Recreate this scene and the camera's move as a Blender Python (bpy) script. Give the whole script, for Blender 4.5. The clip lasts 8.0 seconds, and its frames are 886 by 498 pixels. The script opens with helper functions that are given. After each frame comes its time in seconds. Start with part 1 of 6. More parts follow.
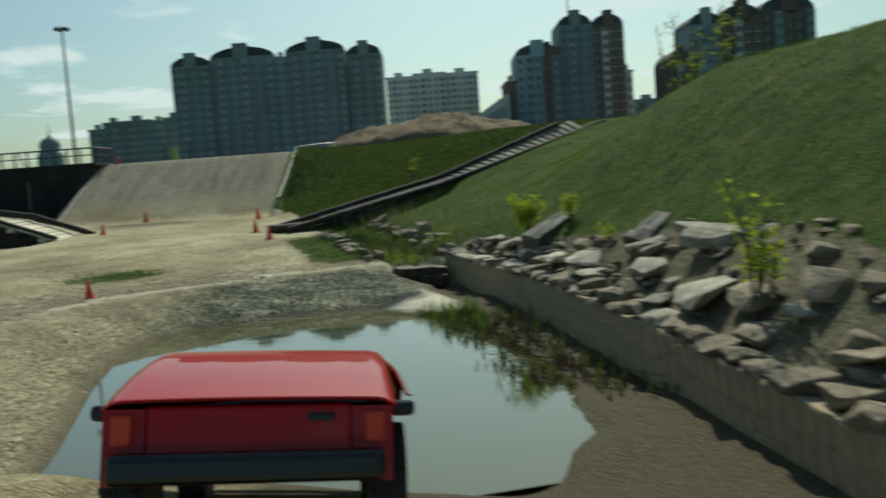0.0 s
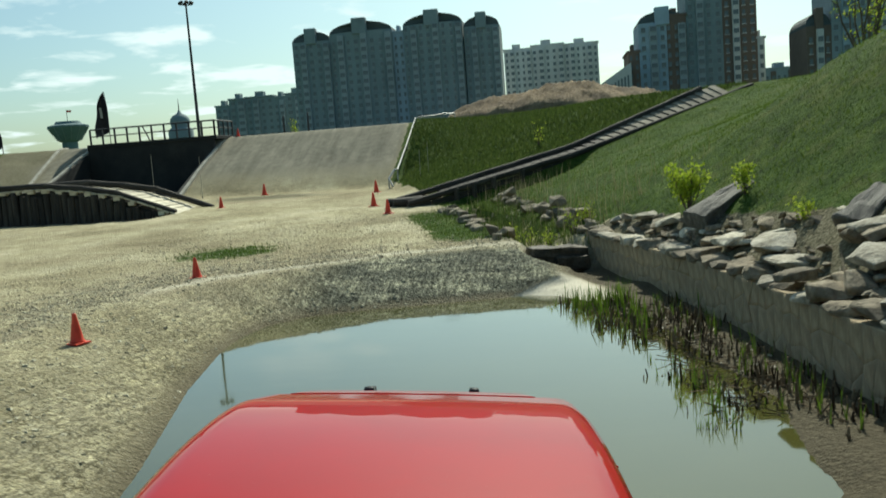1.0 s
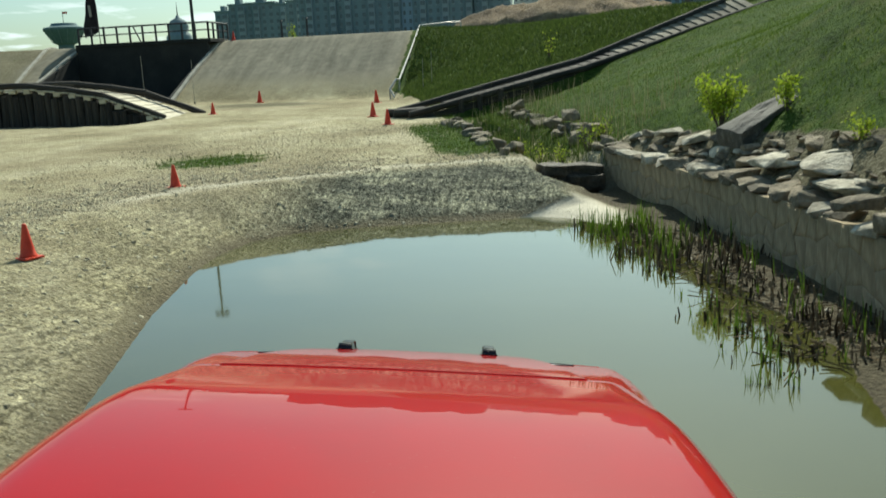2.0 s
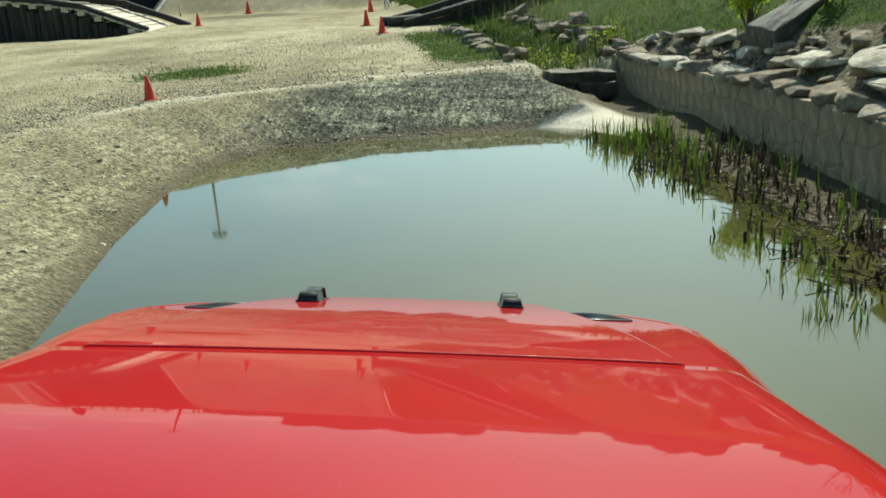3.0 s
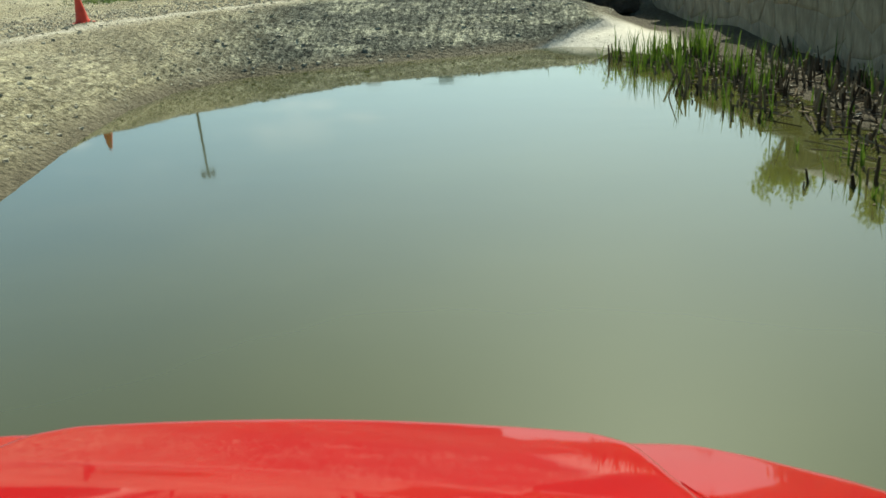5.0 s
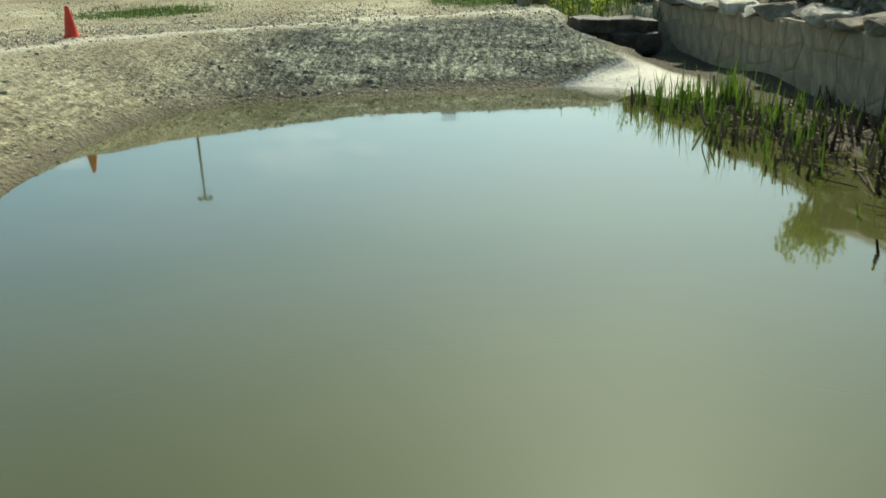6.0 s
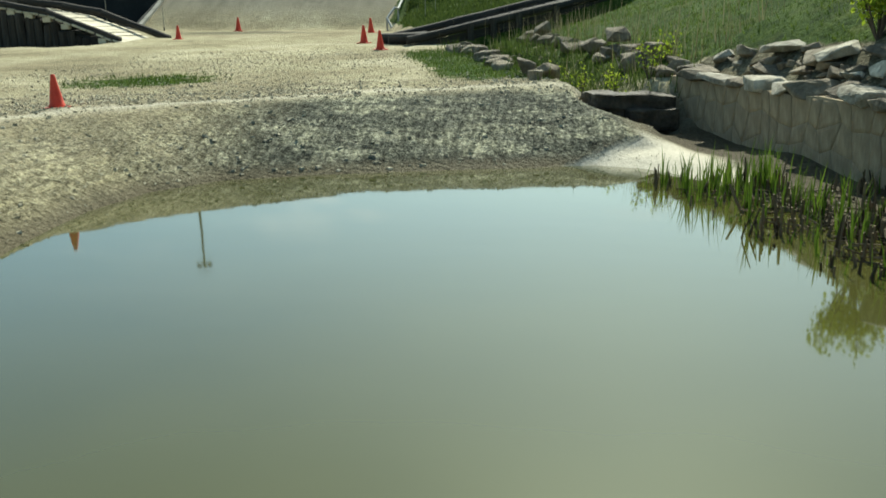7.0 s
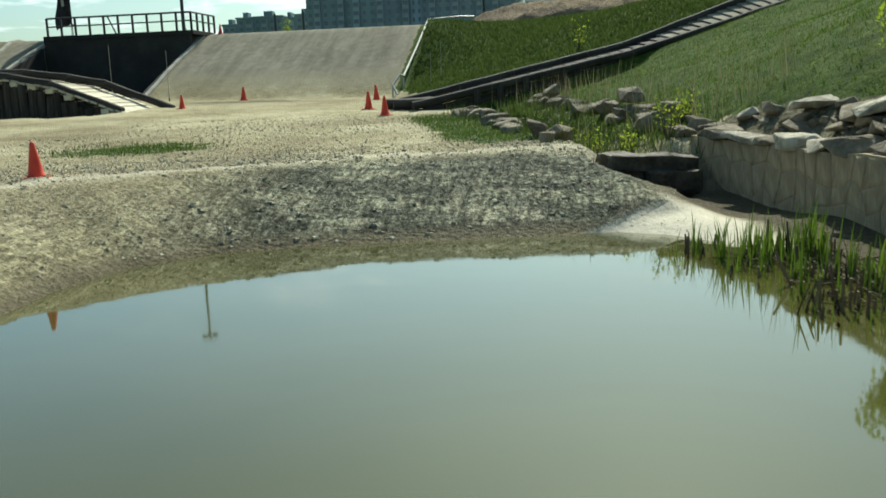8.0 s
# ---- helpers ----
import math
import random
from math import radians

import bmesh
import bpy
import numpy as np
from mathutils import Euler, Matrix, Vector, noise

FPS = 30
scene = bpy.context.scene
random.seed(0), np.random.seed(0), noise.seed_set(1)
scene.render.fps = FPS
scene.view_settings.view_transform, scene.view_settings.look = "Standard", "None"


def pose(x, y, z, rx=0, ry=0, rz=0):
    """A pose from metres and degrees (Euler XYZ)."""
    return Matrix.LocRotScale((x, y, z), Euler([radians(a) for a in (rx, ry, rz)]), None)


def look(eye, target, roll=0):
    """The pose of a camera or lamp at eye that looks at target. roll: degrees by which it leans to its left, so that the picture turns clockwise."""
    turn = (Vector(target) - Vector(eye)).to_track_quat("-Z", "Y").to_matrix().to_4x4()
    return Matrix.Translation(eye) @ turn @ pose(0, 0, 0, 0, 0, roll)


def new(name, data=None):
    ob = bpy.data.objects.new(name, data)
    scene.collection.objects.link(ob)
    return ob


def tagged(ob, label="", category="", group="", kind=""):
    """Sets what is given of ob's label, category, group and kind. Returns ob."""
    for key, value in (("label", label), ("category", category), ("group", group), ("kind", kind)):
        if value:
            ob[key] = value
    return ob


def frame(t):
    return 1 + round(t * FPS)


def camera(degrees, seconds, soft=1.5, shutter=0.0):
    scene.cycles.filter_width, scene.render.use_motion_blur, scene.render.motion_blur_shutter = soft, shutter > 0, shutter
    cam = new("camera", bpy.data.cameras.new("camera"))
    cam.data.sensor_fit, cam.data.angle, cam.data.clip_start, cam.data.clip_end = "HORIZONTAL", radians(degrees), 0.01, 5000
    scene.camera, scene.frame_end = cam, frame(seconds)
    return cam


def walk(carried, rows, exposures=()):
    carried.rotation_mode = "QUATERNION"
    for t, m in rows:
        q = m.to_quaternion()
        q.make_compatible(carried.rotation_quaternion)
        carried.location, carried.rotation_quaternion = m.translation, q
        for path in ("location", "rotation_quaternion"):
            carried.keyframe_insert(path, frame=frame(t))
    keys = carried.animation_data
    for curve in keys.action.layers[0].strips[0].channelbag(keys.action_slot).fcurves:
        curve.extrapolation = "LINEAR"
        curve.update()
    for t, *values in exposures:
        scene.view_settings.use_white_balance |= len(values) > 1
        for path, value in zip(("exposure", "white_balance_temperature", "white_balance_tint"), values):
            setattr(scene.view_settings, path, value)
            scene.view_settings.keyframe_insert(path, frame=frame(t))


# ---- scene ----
cam = camera(54.7, 8.0, soft=1.6, shutter=0.4)
PATH = [
    (0, (1.6, -1.55, 3.23), (1.6, 0.442, 3.056), -4.13),
    (0.1, (1.515, -1.261, 3.223), (1.436, 0.731, 3.058), -4.09),
    (0.2, (1.43, -0.973, 3.216), (1.266, 1.014, 3.061), -4.05),
    (0.3, (1.345, -0.684, 3.209), (1.134, 1.3, 3.064), -4.01),
    (0.4, (1.26, -0.396, 3.202), (1.008, 1.583, 3.066), -3.96),
    (0.5, (1.175, -0.107, 3.195), (0.912, 1.871, 3.062), -4.0),
    (1, (0.995, 1.121, 3.107), (0.725, 3.091, 2.893), -4.3),
    (1.5, (0.78, 2.127, 2.996), (0.511, 4.083, 2.676), -2.1),
    (1.7, (0.762, 2.384, 2.957), (0.487, 4.334, 2.607), -2.6),
    (2.8, (0.575, 3.719, 2.647), (0.293, 5.617, 2.082), -3.1),
    (3, (0.544, 3.968, 2.594), (0.264, 5.858, 2.002), -3.5),
    (3.5, (0.49, 4.534, 2.45), (0.211, 6.405, 1.799), -4.5),
    (4, (0.441, 5.107, 2.34), (0.159, 6.957, 1.632), -5.0),
    (4.5, (0.365, 5.778, 2.188), (0.083, 7.613, 1.445), -5.3),
    (6, (0.066, 7.165, 1.897), (-0.201, 9.032, 1.234), -1.9),
    (6.5, (-0.047, 7.741, 1.921), (-0.316, 9.631, 1.326), -1.2),
    (7, (-0.121, 8.113, 1.863), (-0.393, 10.027, 1.35), -1.2),
    (7.5, (-0.158, 8.565, 1.786), (-0.443, 10.496, 1.347), -1.8),
    (8, (-0.253, 9.075, 1.739), (-0.545, 11.02, 1.376), -2.0),
]
walk(cam, [(t, look(eye, target, roll)) for t, eye, target, roll in PATH],
     exposures=[(t, e, 6500, 0) for t, e in ((0.0, -0.36), (0.5, -0.16), (1.0, 0.10), (1.5, 0.13), (3.0, 0.36), (6.0, 0.40), (7.0, 0.38), (8.0, 0.28))])

# ---------------------------------------------------------------- sky and sun
SUN_ELEVATION, SUN_AZIMUTH = radians(43), radians(7)   # azimuth from +y towards +x


import collections
import functools


def make_world():
    world = bpy.data.worlds.new("sky")
    scene.world = world
    world.use_nodes = True
    nt = world.node_tree
    nt.nodes.clear()
    out = nt.nodes.new("ShaderNodeOutputWorld")
    bg = nt.nodes.new("ShaderNodeBackground")
    sky = nt.nodes.new("ShaderNodeTexSky")
    sky.sky_type = "NISHITA"
    sky.sun_disc = False
    sky.sun_elevation = SUN_ELEVATION
    sky.sun_rotation = SUN_AZIMUTH
    sky.air_density, sky.dust_density, sky.ozone_density = 1.0, 2.0, 1.0
    # fair-weather clouds, flattened towards the horizon
    co = nt.nodes.new("ShaderNodeTexCoord")
    sep = nt.nodes.new("ShaderNodeSeparateXYZ")
    nt.links.new(co.outputs["Generated"], sep.inputs[0])
    lift = nt.nodes.new("ShaderNodeMath")
    lift.operation = "MAXIMUM"
    lift.inputs[1].default_value = 0.0
    nt.links.new(sep.outputs["Z"], lift.inputs[0])
    add = nt.nodes.new("ShaderNodeMath")
    add.operation = "ADD"
    add.inputs[1].default_value = 0.09
    nt.links.new(lift.outputs[0], add.inputs[0])
    dx, dy = nt.nodes.new("ShaderNodeMath"), nt.nodes.new("ShaderNodeMath")
    comb = nt.nodes.new("ShaderNodeCombineXYZ")
    for node, axis in ((dx, "X"), (dy, "Y")):
        node.operation = "DIVIDE"
        nt.links.new(sep.outputs[axis], node.inputs[0])
        nt.links.new(add.outputs[0], node.inputs[1])
    comb.inputs["Z"].default_value = 9.1
    nt.links.new(dx.outputs[0], comb.inputs["X"])
    nt.links.new(dy.outputs[0], comb.inputs["Y"])
    noise_tex = nt.nodes.new("ShaderNodeTexNoise")
    noise_tex.inputs["Scale"].default_value = 2.0
    noise_tex.inputs["Detail"].default_value = 7.0
    noise_tex.inputs["Roughness"].default_value = 0.52
    noise_tex.inputs["Distortion"].default_value = 0.25
    drift = nt.nodes.new("ShaderNodeVectorMath")
    drift.inputs[1].default_value = (0.15, 0.0, 0)
    nt.links.new(comb.outputs[0], drift.inputs[0])
    nt.links.new(drift.outputs[0], noise_tex.inputs["Vector"])
    ramp = nt.nodes.new("ShaderNodeValToRGB")
    ramp.color_ramp.elements[0].position = 0.525
    ramp.color_ramp.elements[1].position = 0.63
    ramp.color_ramp.elements[1].color = (0.85, 0.85, 0.85, 1)
    nt.links.new(noise_tex.outputs["Fac"], ramp.inputs[0])
    mix = nt.nodes.new("ShaderNodeMix")
    mix.data_type = "RGBA"
    mix.inputs["B"].default_value = (9.2, 10.3, 10.5, 1)
    tint = nt.nodes.new("ShaderNodeMix")
    tint.data_type, tint.blend_type = "RGBA", "MULTIPLY"
    tint.inputs["Factor"].default_value = 1.0
    tint.inputs["B"].default_value = (0.78, 0.98, 0.99, 1)
    nt.links.new(sky.outputs[0], tint.inputs["A"])
    low = nt.nodes.new("ShaderNodeMapRange")
    low.interpolation_type = "SMOOTHSTEP"
    low.inputs["From Min"].default_value, low.inputs["From Max"].default_value = 0.13, 0.27
    low.inputs["To Min"].default_value, low.inputs["To Max"].default_value = 1.0, 0.04
    nt.links.new(sep.outputs["Z"], low.inputs["Value"])
    cover = nt.nodes.new("ShaderNodeMath")
    cover.operation = "MULTIPLY"
    nt.links.new(ramp.outputs[0], cover.inputs[0])
    nt.links.new(low.outputs[0], cover.inputs[1])
    nt.links.new(cover.outputs[0], mix.inputs["Factor"])
    nt.links.new(tint.outputs["Result"], mix.inputs["A"])
    nt.links.new(mix.outputs["Result"], bg.inputs["Color"])
    bg.inputs["Strength"].default_value = 0.1
    nt.links.new(bg.outputs[0], out.inputs[0])
    lamp = bpy.data.lights.new("sun", "SUN")
    lamp.energy, lamp.angle, lamp.color = 5.0, radians(0.55), (1.0, 0.94, 0.84)
    ob = new("sun", lamp)
    ce = math.cos(SUN_ELEVATION)
    way = Vector((math.sin(SUN_AZIMUTH) * ce, math.cos(SUN_AZIMUTH) * ce, math.sin(SUN_ELEVATION)))
    ob.matrix_world = look(way * 100, (0, 0, 0))


make_world()


# ---------------------------------------------------------------- materials
def ramp_node(nt, source, stops):
    node = nt.nodes.new("ShaderNodeValToRGB")
    el = node.color_ramp.elements
    while len(el) < len(stops):
        el.new(0.5)
    for e, (p, c) in zip(el, stops):
        e.position, e.color = p, (*c, 1)
    nt.links.new(source, node.inputs[0])
    return node.outputs[0]


def noise_node(nt, vector, scale, detail=5.0, rough=0.55, distort=0.0):
    node = nt.nodes.new("ShaderNodeTexNoise")
    node.inputs["Scale"].default_value = scale
    node.inputs["Detail"].default_value = detail
    node.inputs["Roughness"].default_value = rough
    node.inputs["Distortion"].default_value = distort
    nt.links.new(vector, node.inputs["Vector"])
    return node.outputs["Fac"]


def mix_node(nt, factor, a, b, blend="MIX"):
    node = nt.nodes.new("ShaderNodeMix")
    node.data_type, node.blend_type = "RGBA", blend
    for value, key in ((factor, "Factor"), (a, "A"), (b, "B")):
        sock = node.inputs[key]
        if isinstance(value, (int, float)):
            sock.default_value = value
        elif isinstance(value, tuple):
            sock.default_value = (*value, 1)
        else:
            nt.links.new(value, sock)
    return node.outputs["Result"]


def math_node(nt, op, a, b=0.0, clamp=False):
    node = nt.nodes.new("ShaderNodeMath")
    node.operation, node.use_clamp = op, clamp
    for value, sock in ((a, node.inputs[0]), (b, node.inputs[1])):
        if isinstance(value, (int, float)):
            sock.default_value = value
        else:
            nt.links.new(value, sock)
    return node.outputs[0]


def base_material(name, rough=0.8, metal=0.0):
    m = bpy.data.materials.new(name)
    m.use_nodes = True
    nt = m.node_tree
    b = nt.nodes["Principled BSDF"]
    b.inputs["Roughness"].default_value = rough
    b.inputs["Metallic"].default_value = metal
    return m, nt, b


def bump(nt, b, height, strength=0.5, distance=0.02):
    node = nt.nodes.new("ShaderNodeBump")
    node.inputs["Strength"].default_value = strength
    node.inputs["Distance"].default_value = distance
    nt.links.new(height, node.inputs["Height"])
    nt.links.new(node.outputs[0], b.inputs["Normal"])


def surface(name, dark, mid, light, coarse=2.0, fine=30.0, rough=0.8, metal=0.0, relief=0.4, depth=0.01,
            random_tint=0.0, stretch=(1, 1, 1), spec=None):
    """A worn surface: three tones over two scales of noise, with relief and, if asked, a tint of each piece."""
    m, nt, b = base_material(name, rough, metal)
    co = nt.nodes.new("ShaderNodeTexCoord")
    mp = nt.nodes.new("ShaderNodeMapping")
    mp.inputs["Scale"].default_value = stretch
    nt.links.new(co.outputs["Object"], mp.inputs["Vector"])
    vec = mp.outputs[0]
    big = noise_node(nt, vec, coarse, 4.0)
    small = noise_node(nt, vec, fine, 6.0, 0.65)
    blend = math_node(nt, "ADD", math_node(nt, "MULTIPLY", big, 0.6), math_node(nt, "MULTIPLY", small, 0.4))
    col = ramp_node(nt, blend, [(0.32, dark), (0.5, mid), (0.68, light)])
    if random_tint:
        info = nt.nodes.new("ShaderNodeObjectInfo")
        hsv = nt.nodes.new("ShaderNodeHueSaturation")
        val = math_node(nt, "ADD", math_node(nt, "MULTIPLY", info.outputs["Random"], 2 * random_tint), 1 - random_tint)
        nt.links.new(val, hsv.inputs["Value"])
        nt.links.new(col, hsv.inputs["Color"])
        col = hsv.outputs[0]
    nt.links.new(col, b.inputs["Base Color"])
    if spec is not None:
        b.inputs["Specular IOR Level"].default_value = spec
    bump(nt, b, small, relief, depth)
    return m


def ground_material():
    """Trampled clay and gravel; grass, wet mud and rammed concrete come in by the masks of the sheet."""
    m, nt, b = base_material("ground_soil", 0.92)
    geo = nt.nodes.new("ShaderNodeNewGeometry")
    pos = geo.outputs["Position"]

    def mask(name):
        node = nt.nodes.new("ShaderNodeAttribute")
        node.attribute_name = name
        return node.outputs["Fac"]

    big = noise_node(nt, pos, 0.35, 5.0, 0.6)
    mid = noise_node(nt, pos, 2.3, 5.0, 0.6)
    fine = noise_node(nt, pos, 17.0, 5.0, 0.7)
    grit = noise_node(nt, pos, 48.0, 4.0, 0.75)
    peb = nt.nodes.new("ShaderNodeTexVoronoi")
    peb.inputs["Scale"].default_value = 16.0
    nt.links.new(pos, peb.inputs["Vector"])
    pebble = peb.outputs["Distance"]
    soil = ramp_node(nt, math_node(nt, "ADD", math_node(nt, "MULTIPLY", big, 0.30), math_node(nt, "ADD", math_node(nt, "MULTIPLY", fine, 0.35), math_node(nt, "MULTIPLY", grit, 0.35))),
                     [(0.41, (0.12, 0.104, 0.06)), (0.485, (0.46, 0.412, 0.245)), (0.56, (0.63, 0.58, 0.395))])
    patch = noise_node(nt, pos, 0.13, 4.0, 0.6, 0.5)
    soil = mix_node(nt, ramp_node(nt, patch, [(0.42, (0, 0, 0)), (0.62, (0.45, 0.45, 0.45))]), soil, (0.24, 0.20, 0.12))
    stones = ramp_node(nt, pebble, [(0.1, (0.42, 0.37, 0.25)), (0.5, (0.14, 0.12, 0.078))])
    gravel = math_node(nt, "MULTIPLY", mask("gravel"), ramp_node(nt, mid, [(0.40, (0, 0, 0)), (0.58, (1, 1, 1))]))
    soil = mix_node(nt, gravel, soil, stones)
    # clods and wheel-scraped streaks on the banks
    streak = nt.nodes.new("ShaderNodeMapping")
    streak.inputs["Scale"].default_value = (1.7, 1.0, 1.0)
    streak.inputs["Rotation"].default_value = (0, 0, radians(24))
    nt.links.new(pos, streak.inputs["Vector"])
    scr = noise_node(nt, streak.outputs[0], 8.0, 9.0, 0.74, 0.5)
    clay = ramp_node(nt, scr, [(0.37, (0.045, 0.048, 0.036)), (0.49, (0.19, 0.194, 0.147)), (0.61, (0.45, 0.445, 0.345))])
    layer = nt.nodes.new("ShaderNodeMapping")
    layer.inputs["Scale"].default_value = (0.45, 1.5, 4.0)
    nt.links.new(pos, layer.inputs["Vector"])
    # long shadow bands across the bank are put into the clay's colour
    layer_shade = ramp_node(nt, noise_node(nt, layer.outputs[0], 1.1, 6.0, 0.65), [(0.44, (1.2, 1.19, 1.12)), (0.50, (0.80, 0.81, 0.80)), (0.58, (0.40, 0.42, 0.42))])
    clay = mix_node(nt, 1.0, clay, layer_shade, "MULTIPLY")
    rake = nt.nodes.new("ShaderNodeMapping")
    rake.inputs["Scale"].default_value = (13.0, 1.9, 1.9)
    rake.inputs["Rotation"].default_value = (0, 0, radians(-20))
    nt.links.new(pos, rake.inputs["Vector"])
    scratch = noise_node(nt, rake.outputs[0], 1.0, 5.0, 0.65, 0.6)
    raked = ramp_node(nt, scratch, [(0.36, (0.50, 0.51, 0.50)), (0.50, (1.0, 1.0, 0.99)), (0.64, (1.35, 1.33, 1.26))])
    clay = mix_node(nt, 1.0, clay, raked, "MULTIPLY")
    bank = math_node(nt, "MULTIPLY", mask("bank"), 1.0)
    soil = mix_node(nt, bank, soil, clay)
    # slipped clods down to the waterline, with the undercuts' shade put into the colour
    slip_shade = ramp_node(nt, scr, [(0.40, (0.30, 0.30, 0.28)), (0.50, (0.86, 0.86, 0.85)), (0.6, (1.05, 1.05, 1.04))])
    slip_shade = mix_node(nt, 0.8, slip_shade, raked, "MULTIPLY")
    soil = mix_node(nt, mask("scrape"), soil, mix_node(nt, 1.0, soil, slip_shade, "MULTIPLY"))
    mud = ramp_node(nt, fine, [(0.3, (0.065, 0.056, 0.036)), (0.7, (0.145, 0.125, 0.08))])
    loam = ramp_node(nt, fine, [(0.35, (0.065, 0.060, 0.035)), (0.5, (0.145, 0.134, 0.085)), (0.65, (0.26, 0.24, 0.165))])
    soil = mix_node(nt, mask("earth"), soil, loam)
    soil = mix_node(nt, mask("mud"), soil, mud)
    pale = ramp_node(nt, fine, [(0.3, (0.50, 0.46, 0.35)), (0.7, (0.68, 0.64, 0.52))])
    soil = mix_node(nt, mask("sand"), soil, pale)
    tyre = nt.nodes.new("ShaderNodeMapping")
    tyre.inputs["Scale"].default_value = (1.6, 0.12, 0.3)
    nt.links.new(pos, tyre.inputs["Vector"])
    tracks = noise_node(nt, tyre.outputs[0], 1.0, 6.0, 0.65)
    conc = ramp_node(nt, math_node(nt, "ADD", math_node(nt, "MULTIPLY", tracks, 0.6), math_node(nt, "MULTIPLY", mid, 0.4)),
                     [(0.34, (0.15, 0.14, 0.105)), (0.5, (0.225, 0.21, 0.158)), (0.66, (0.31, 0.29, 0.22))])
    soil = mix_node(nt, mask("ramp"), soil, conc)
    turf = ramp_node(nt, math_node(nt, "ADD", math_node(nt, "MULTIPLY", mid, 0.5), math_node(nt, "MULTIPLY", fine, 0.5)),
                     [(0.36, (0.013, 0.030, 0.005)), (0.5, (0.045, 0.085, 0.014)), (0.64, (0.100, 0.150, 0.030))])
    tuft = noise_node(nt, pos, 1.1, 6.0, 0.7)
    turf = mix_node(nt, ramp_node(nt, tuft, [(0.50, (0, 0, 0)), (0.66, (0.75, 0.75, 0.75))]), turf, (0.105, 0.125, 0.032))
    turf = mix_node(nt, ramp_node(nt, noise_node(nt, pos, 3.4, 4.0, 0.6), [(0.30, (0.7, 0.7, 0.7)), (0.42, (0, 0, 0))]), turf, (0.012, 0.026, 0.006))
    ragged = math_node(nt, "ADD", mask("grass"), math_node(nt, "MULTIPLY", math_node(nt, "SUBTRACT", mid, 0.5), 0.9))
    edge = ramp_node(nt, ragged, [(0.44, (0, 0, 0)), (0.56, (1, 1, 1))])
    nt.links.new(mix_node(nt, edge, soil, turf), b.inputs["Base Color"])
    wet = math_node(nt, "SUBTRACT", 0.93, math_node(nt, "MULTIPLY", mask("mud"), 0.15))
    nt.links.new(wet, b.inputs["Roughness"])
    b.inputs["Specular IOR Level"].default_value = 0.06
    rough_mix = math_node(nt, "ADD", math_node(nt, "MULTIPLY", fine, 0.6),
                          math_node(nt, "ADD", math_node(nt, "MULTIPLY", pebble, -0.5), math_node(nt, "ADD", math_node(nt, "MULTIPLY", scr, 0.7), math_node(nt, "MULTIPLY", math_node(nt, "MULTIPLY", scratch, mask("bank")), 0.8))))
    clods = noise_node(nt, pos, 11.0, 6.0, 0.72)
    rough_mix = math_node(nt, "ADD", rough_mix, math_node(nt, "MULTIPLY", clods, 0.8))
    calm = math_node(nt, "MAXIMUM", math_node(nt, "MULTIPLY", mask("ramp"), 0.75), math_node(nt, "MULTIPLY", mask("sand"), 0.85))
    rough_mix = math_node(nt, "MULTIPLY", rough_mix, math_node(nt, "SUBTRACT", 1.0, calm))
    bump(nt, b, rough_mix, 0.85, 0.07)
    return m


def water_material():
    m, nt, b = base_material("pond_water", 0.045)
    geo = nt.nodes.new("ShaderNodeNewGeometry")
    silt = noise_node(nt, geo.outputs["Position"], 0.35, 3.0)
    col = ramp_node(nt, silt, [(0.3, (0.060, 0.062, 0.016)), (0.7, (0.078, 0.078, 0.021))])
    nt.links.new(col, b.inputs["Base Color"])
    b.inputs["IOR"].default_value = 1.333
    mp = nt.nodes.new("ShaderNodeMapping")
    mp.inputs["Scale"].default_value = (0.5, 1.2, 1)
    nt.links.new(geo.outputs["Position"], mp.inputs["Vector"])
    swell = noise_node(nt, mp.outputs[0], 1.3, 2.0)
    ripple = noise_node(nt, mp.outputs[0], 7.0, 3.0)
    bump(nt, b, math_node(nt, "ADD", swell, math_node(nt, "MULTIPLY", ripple, 0.10)), 0.11, 0.02)
    b.inputs["Coat Weight"].default_value = 0.7
    b.inputs["Coat Roughness"].default_value = 0.03
    b.inputs["Coat IOR"].default_value = 1.36
    return m


M_GROUND = ground_material()
M_WATER = water_material()
M_WALL = surface("moulded_concrete", (0.13, 0.102, 0.060), (0.34, 0.270, 0.165), (0.54, 0.44, 0.28), 2.0, 14, 0.9, relief=0.8, depth=0.03, random_tint=0.05, stretch=(1, 1, 0.3))
M_JOINT = surface("wall_core", (0.22, 0.175, 0.105), (0.36, 0.29, 0.18), (0.50, 0.41, 0.265), 2, 30, 0.95)
M_ROCK = surface("limestone", (0.16, 0.14, 0.098), (0.39, 0.36, 0.275), (0.66, 0.62, 0.50), 3.5, 11, 0.9, relief=1.0, depth=0.05, random_tint=0.3)
M_DARK_ROCK = surface("brown_limestone", (0.085, 0.069, 0.044), (0.225, 0.188, 0.124), (0.44, 0.38, 0.27), 2.6, 13, 0.9, relief=1.0, depth=0.05, random_tint=0.3)
# dark enough to hold the shade of the void under the outlet slab
M_OUTLET_ROCK = surface("dark_outlet_stone", (0.022, 0.017, 0.010), (0.065, 0.053, 0.034), (0.15, 0.125, 0.082), 3, 16, 0.75, relief=0.9, depth=0.04)
M_SLATE = surface("grey_slab_stone", (0.04, 0.038, 0.031), (0.095, 0.09, 0.074), (0.20, 0.19, 0.16), 3.0, 20, 0.8, relief=0.8, depth=0.02, random_tint=0.2, stretch=(1, 4, 1))
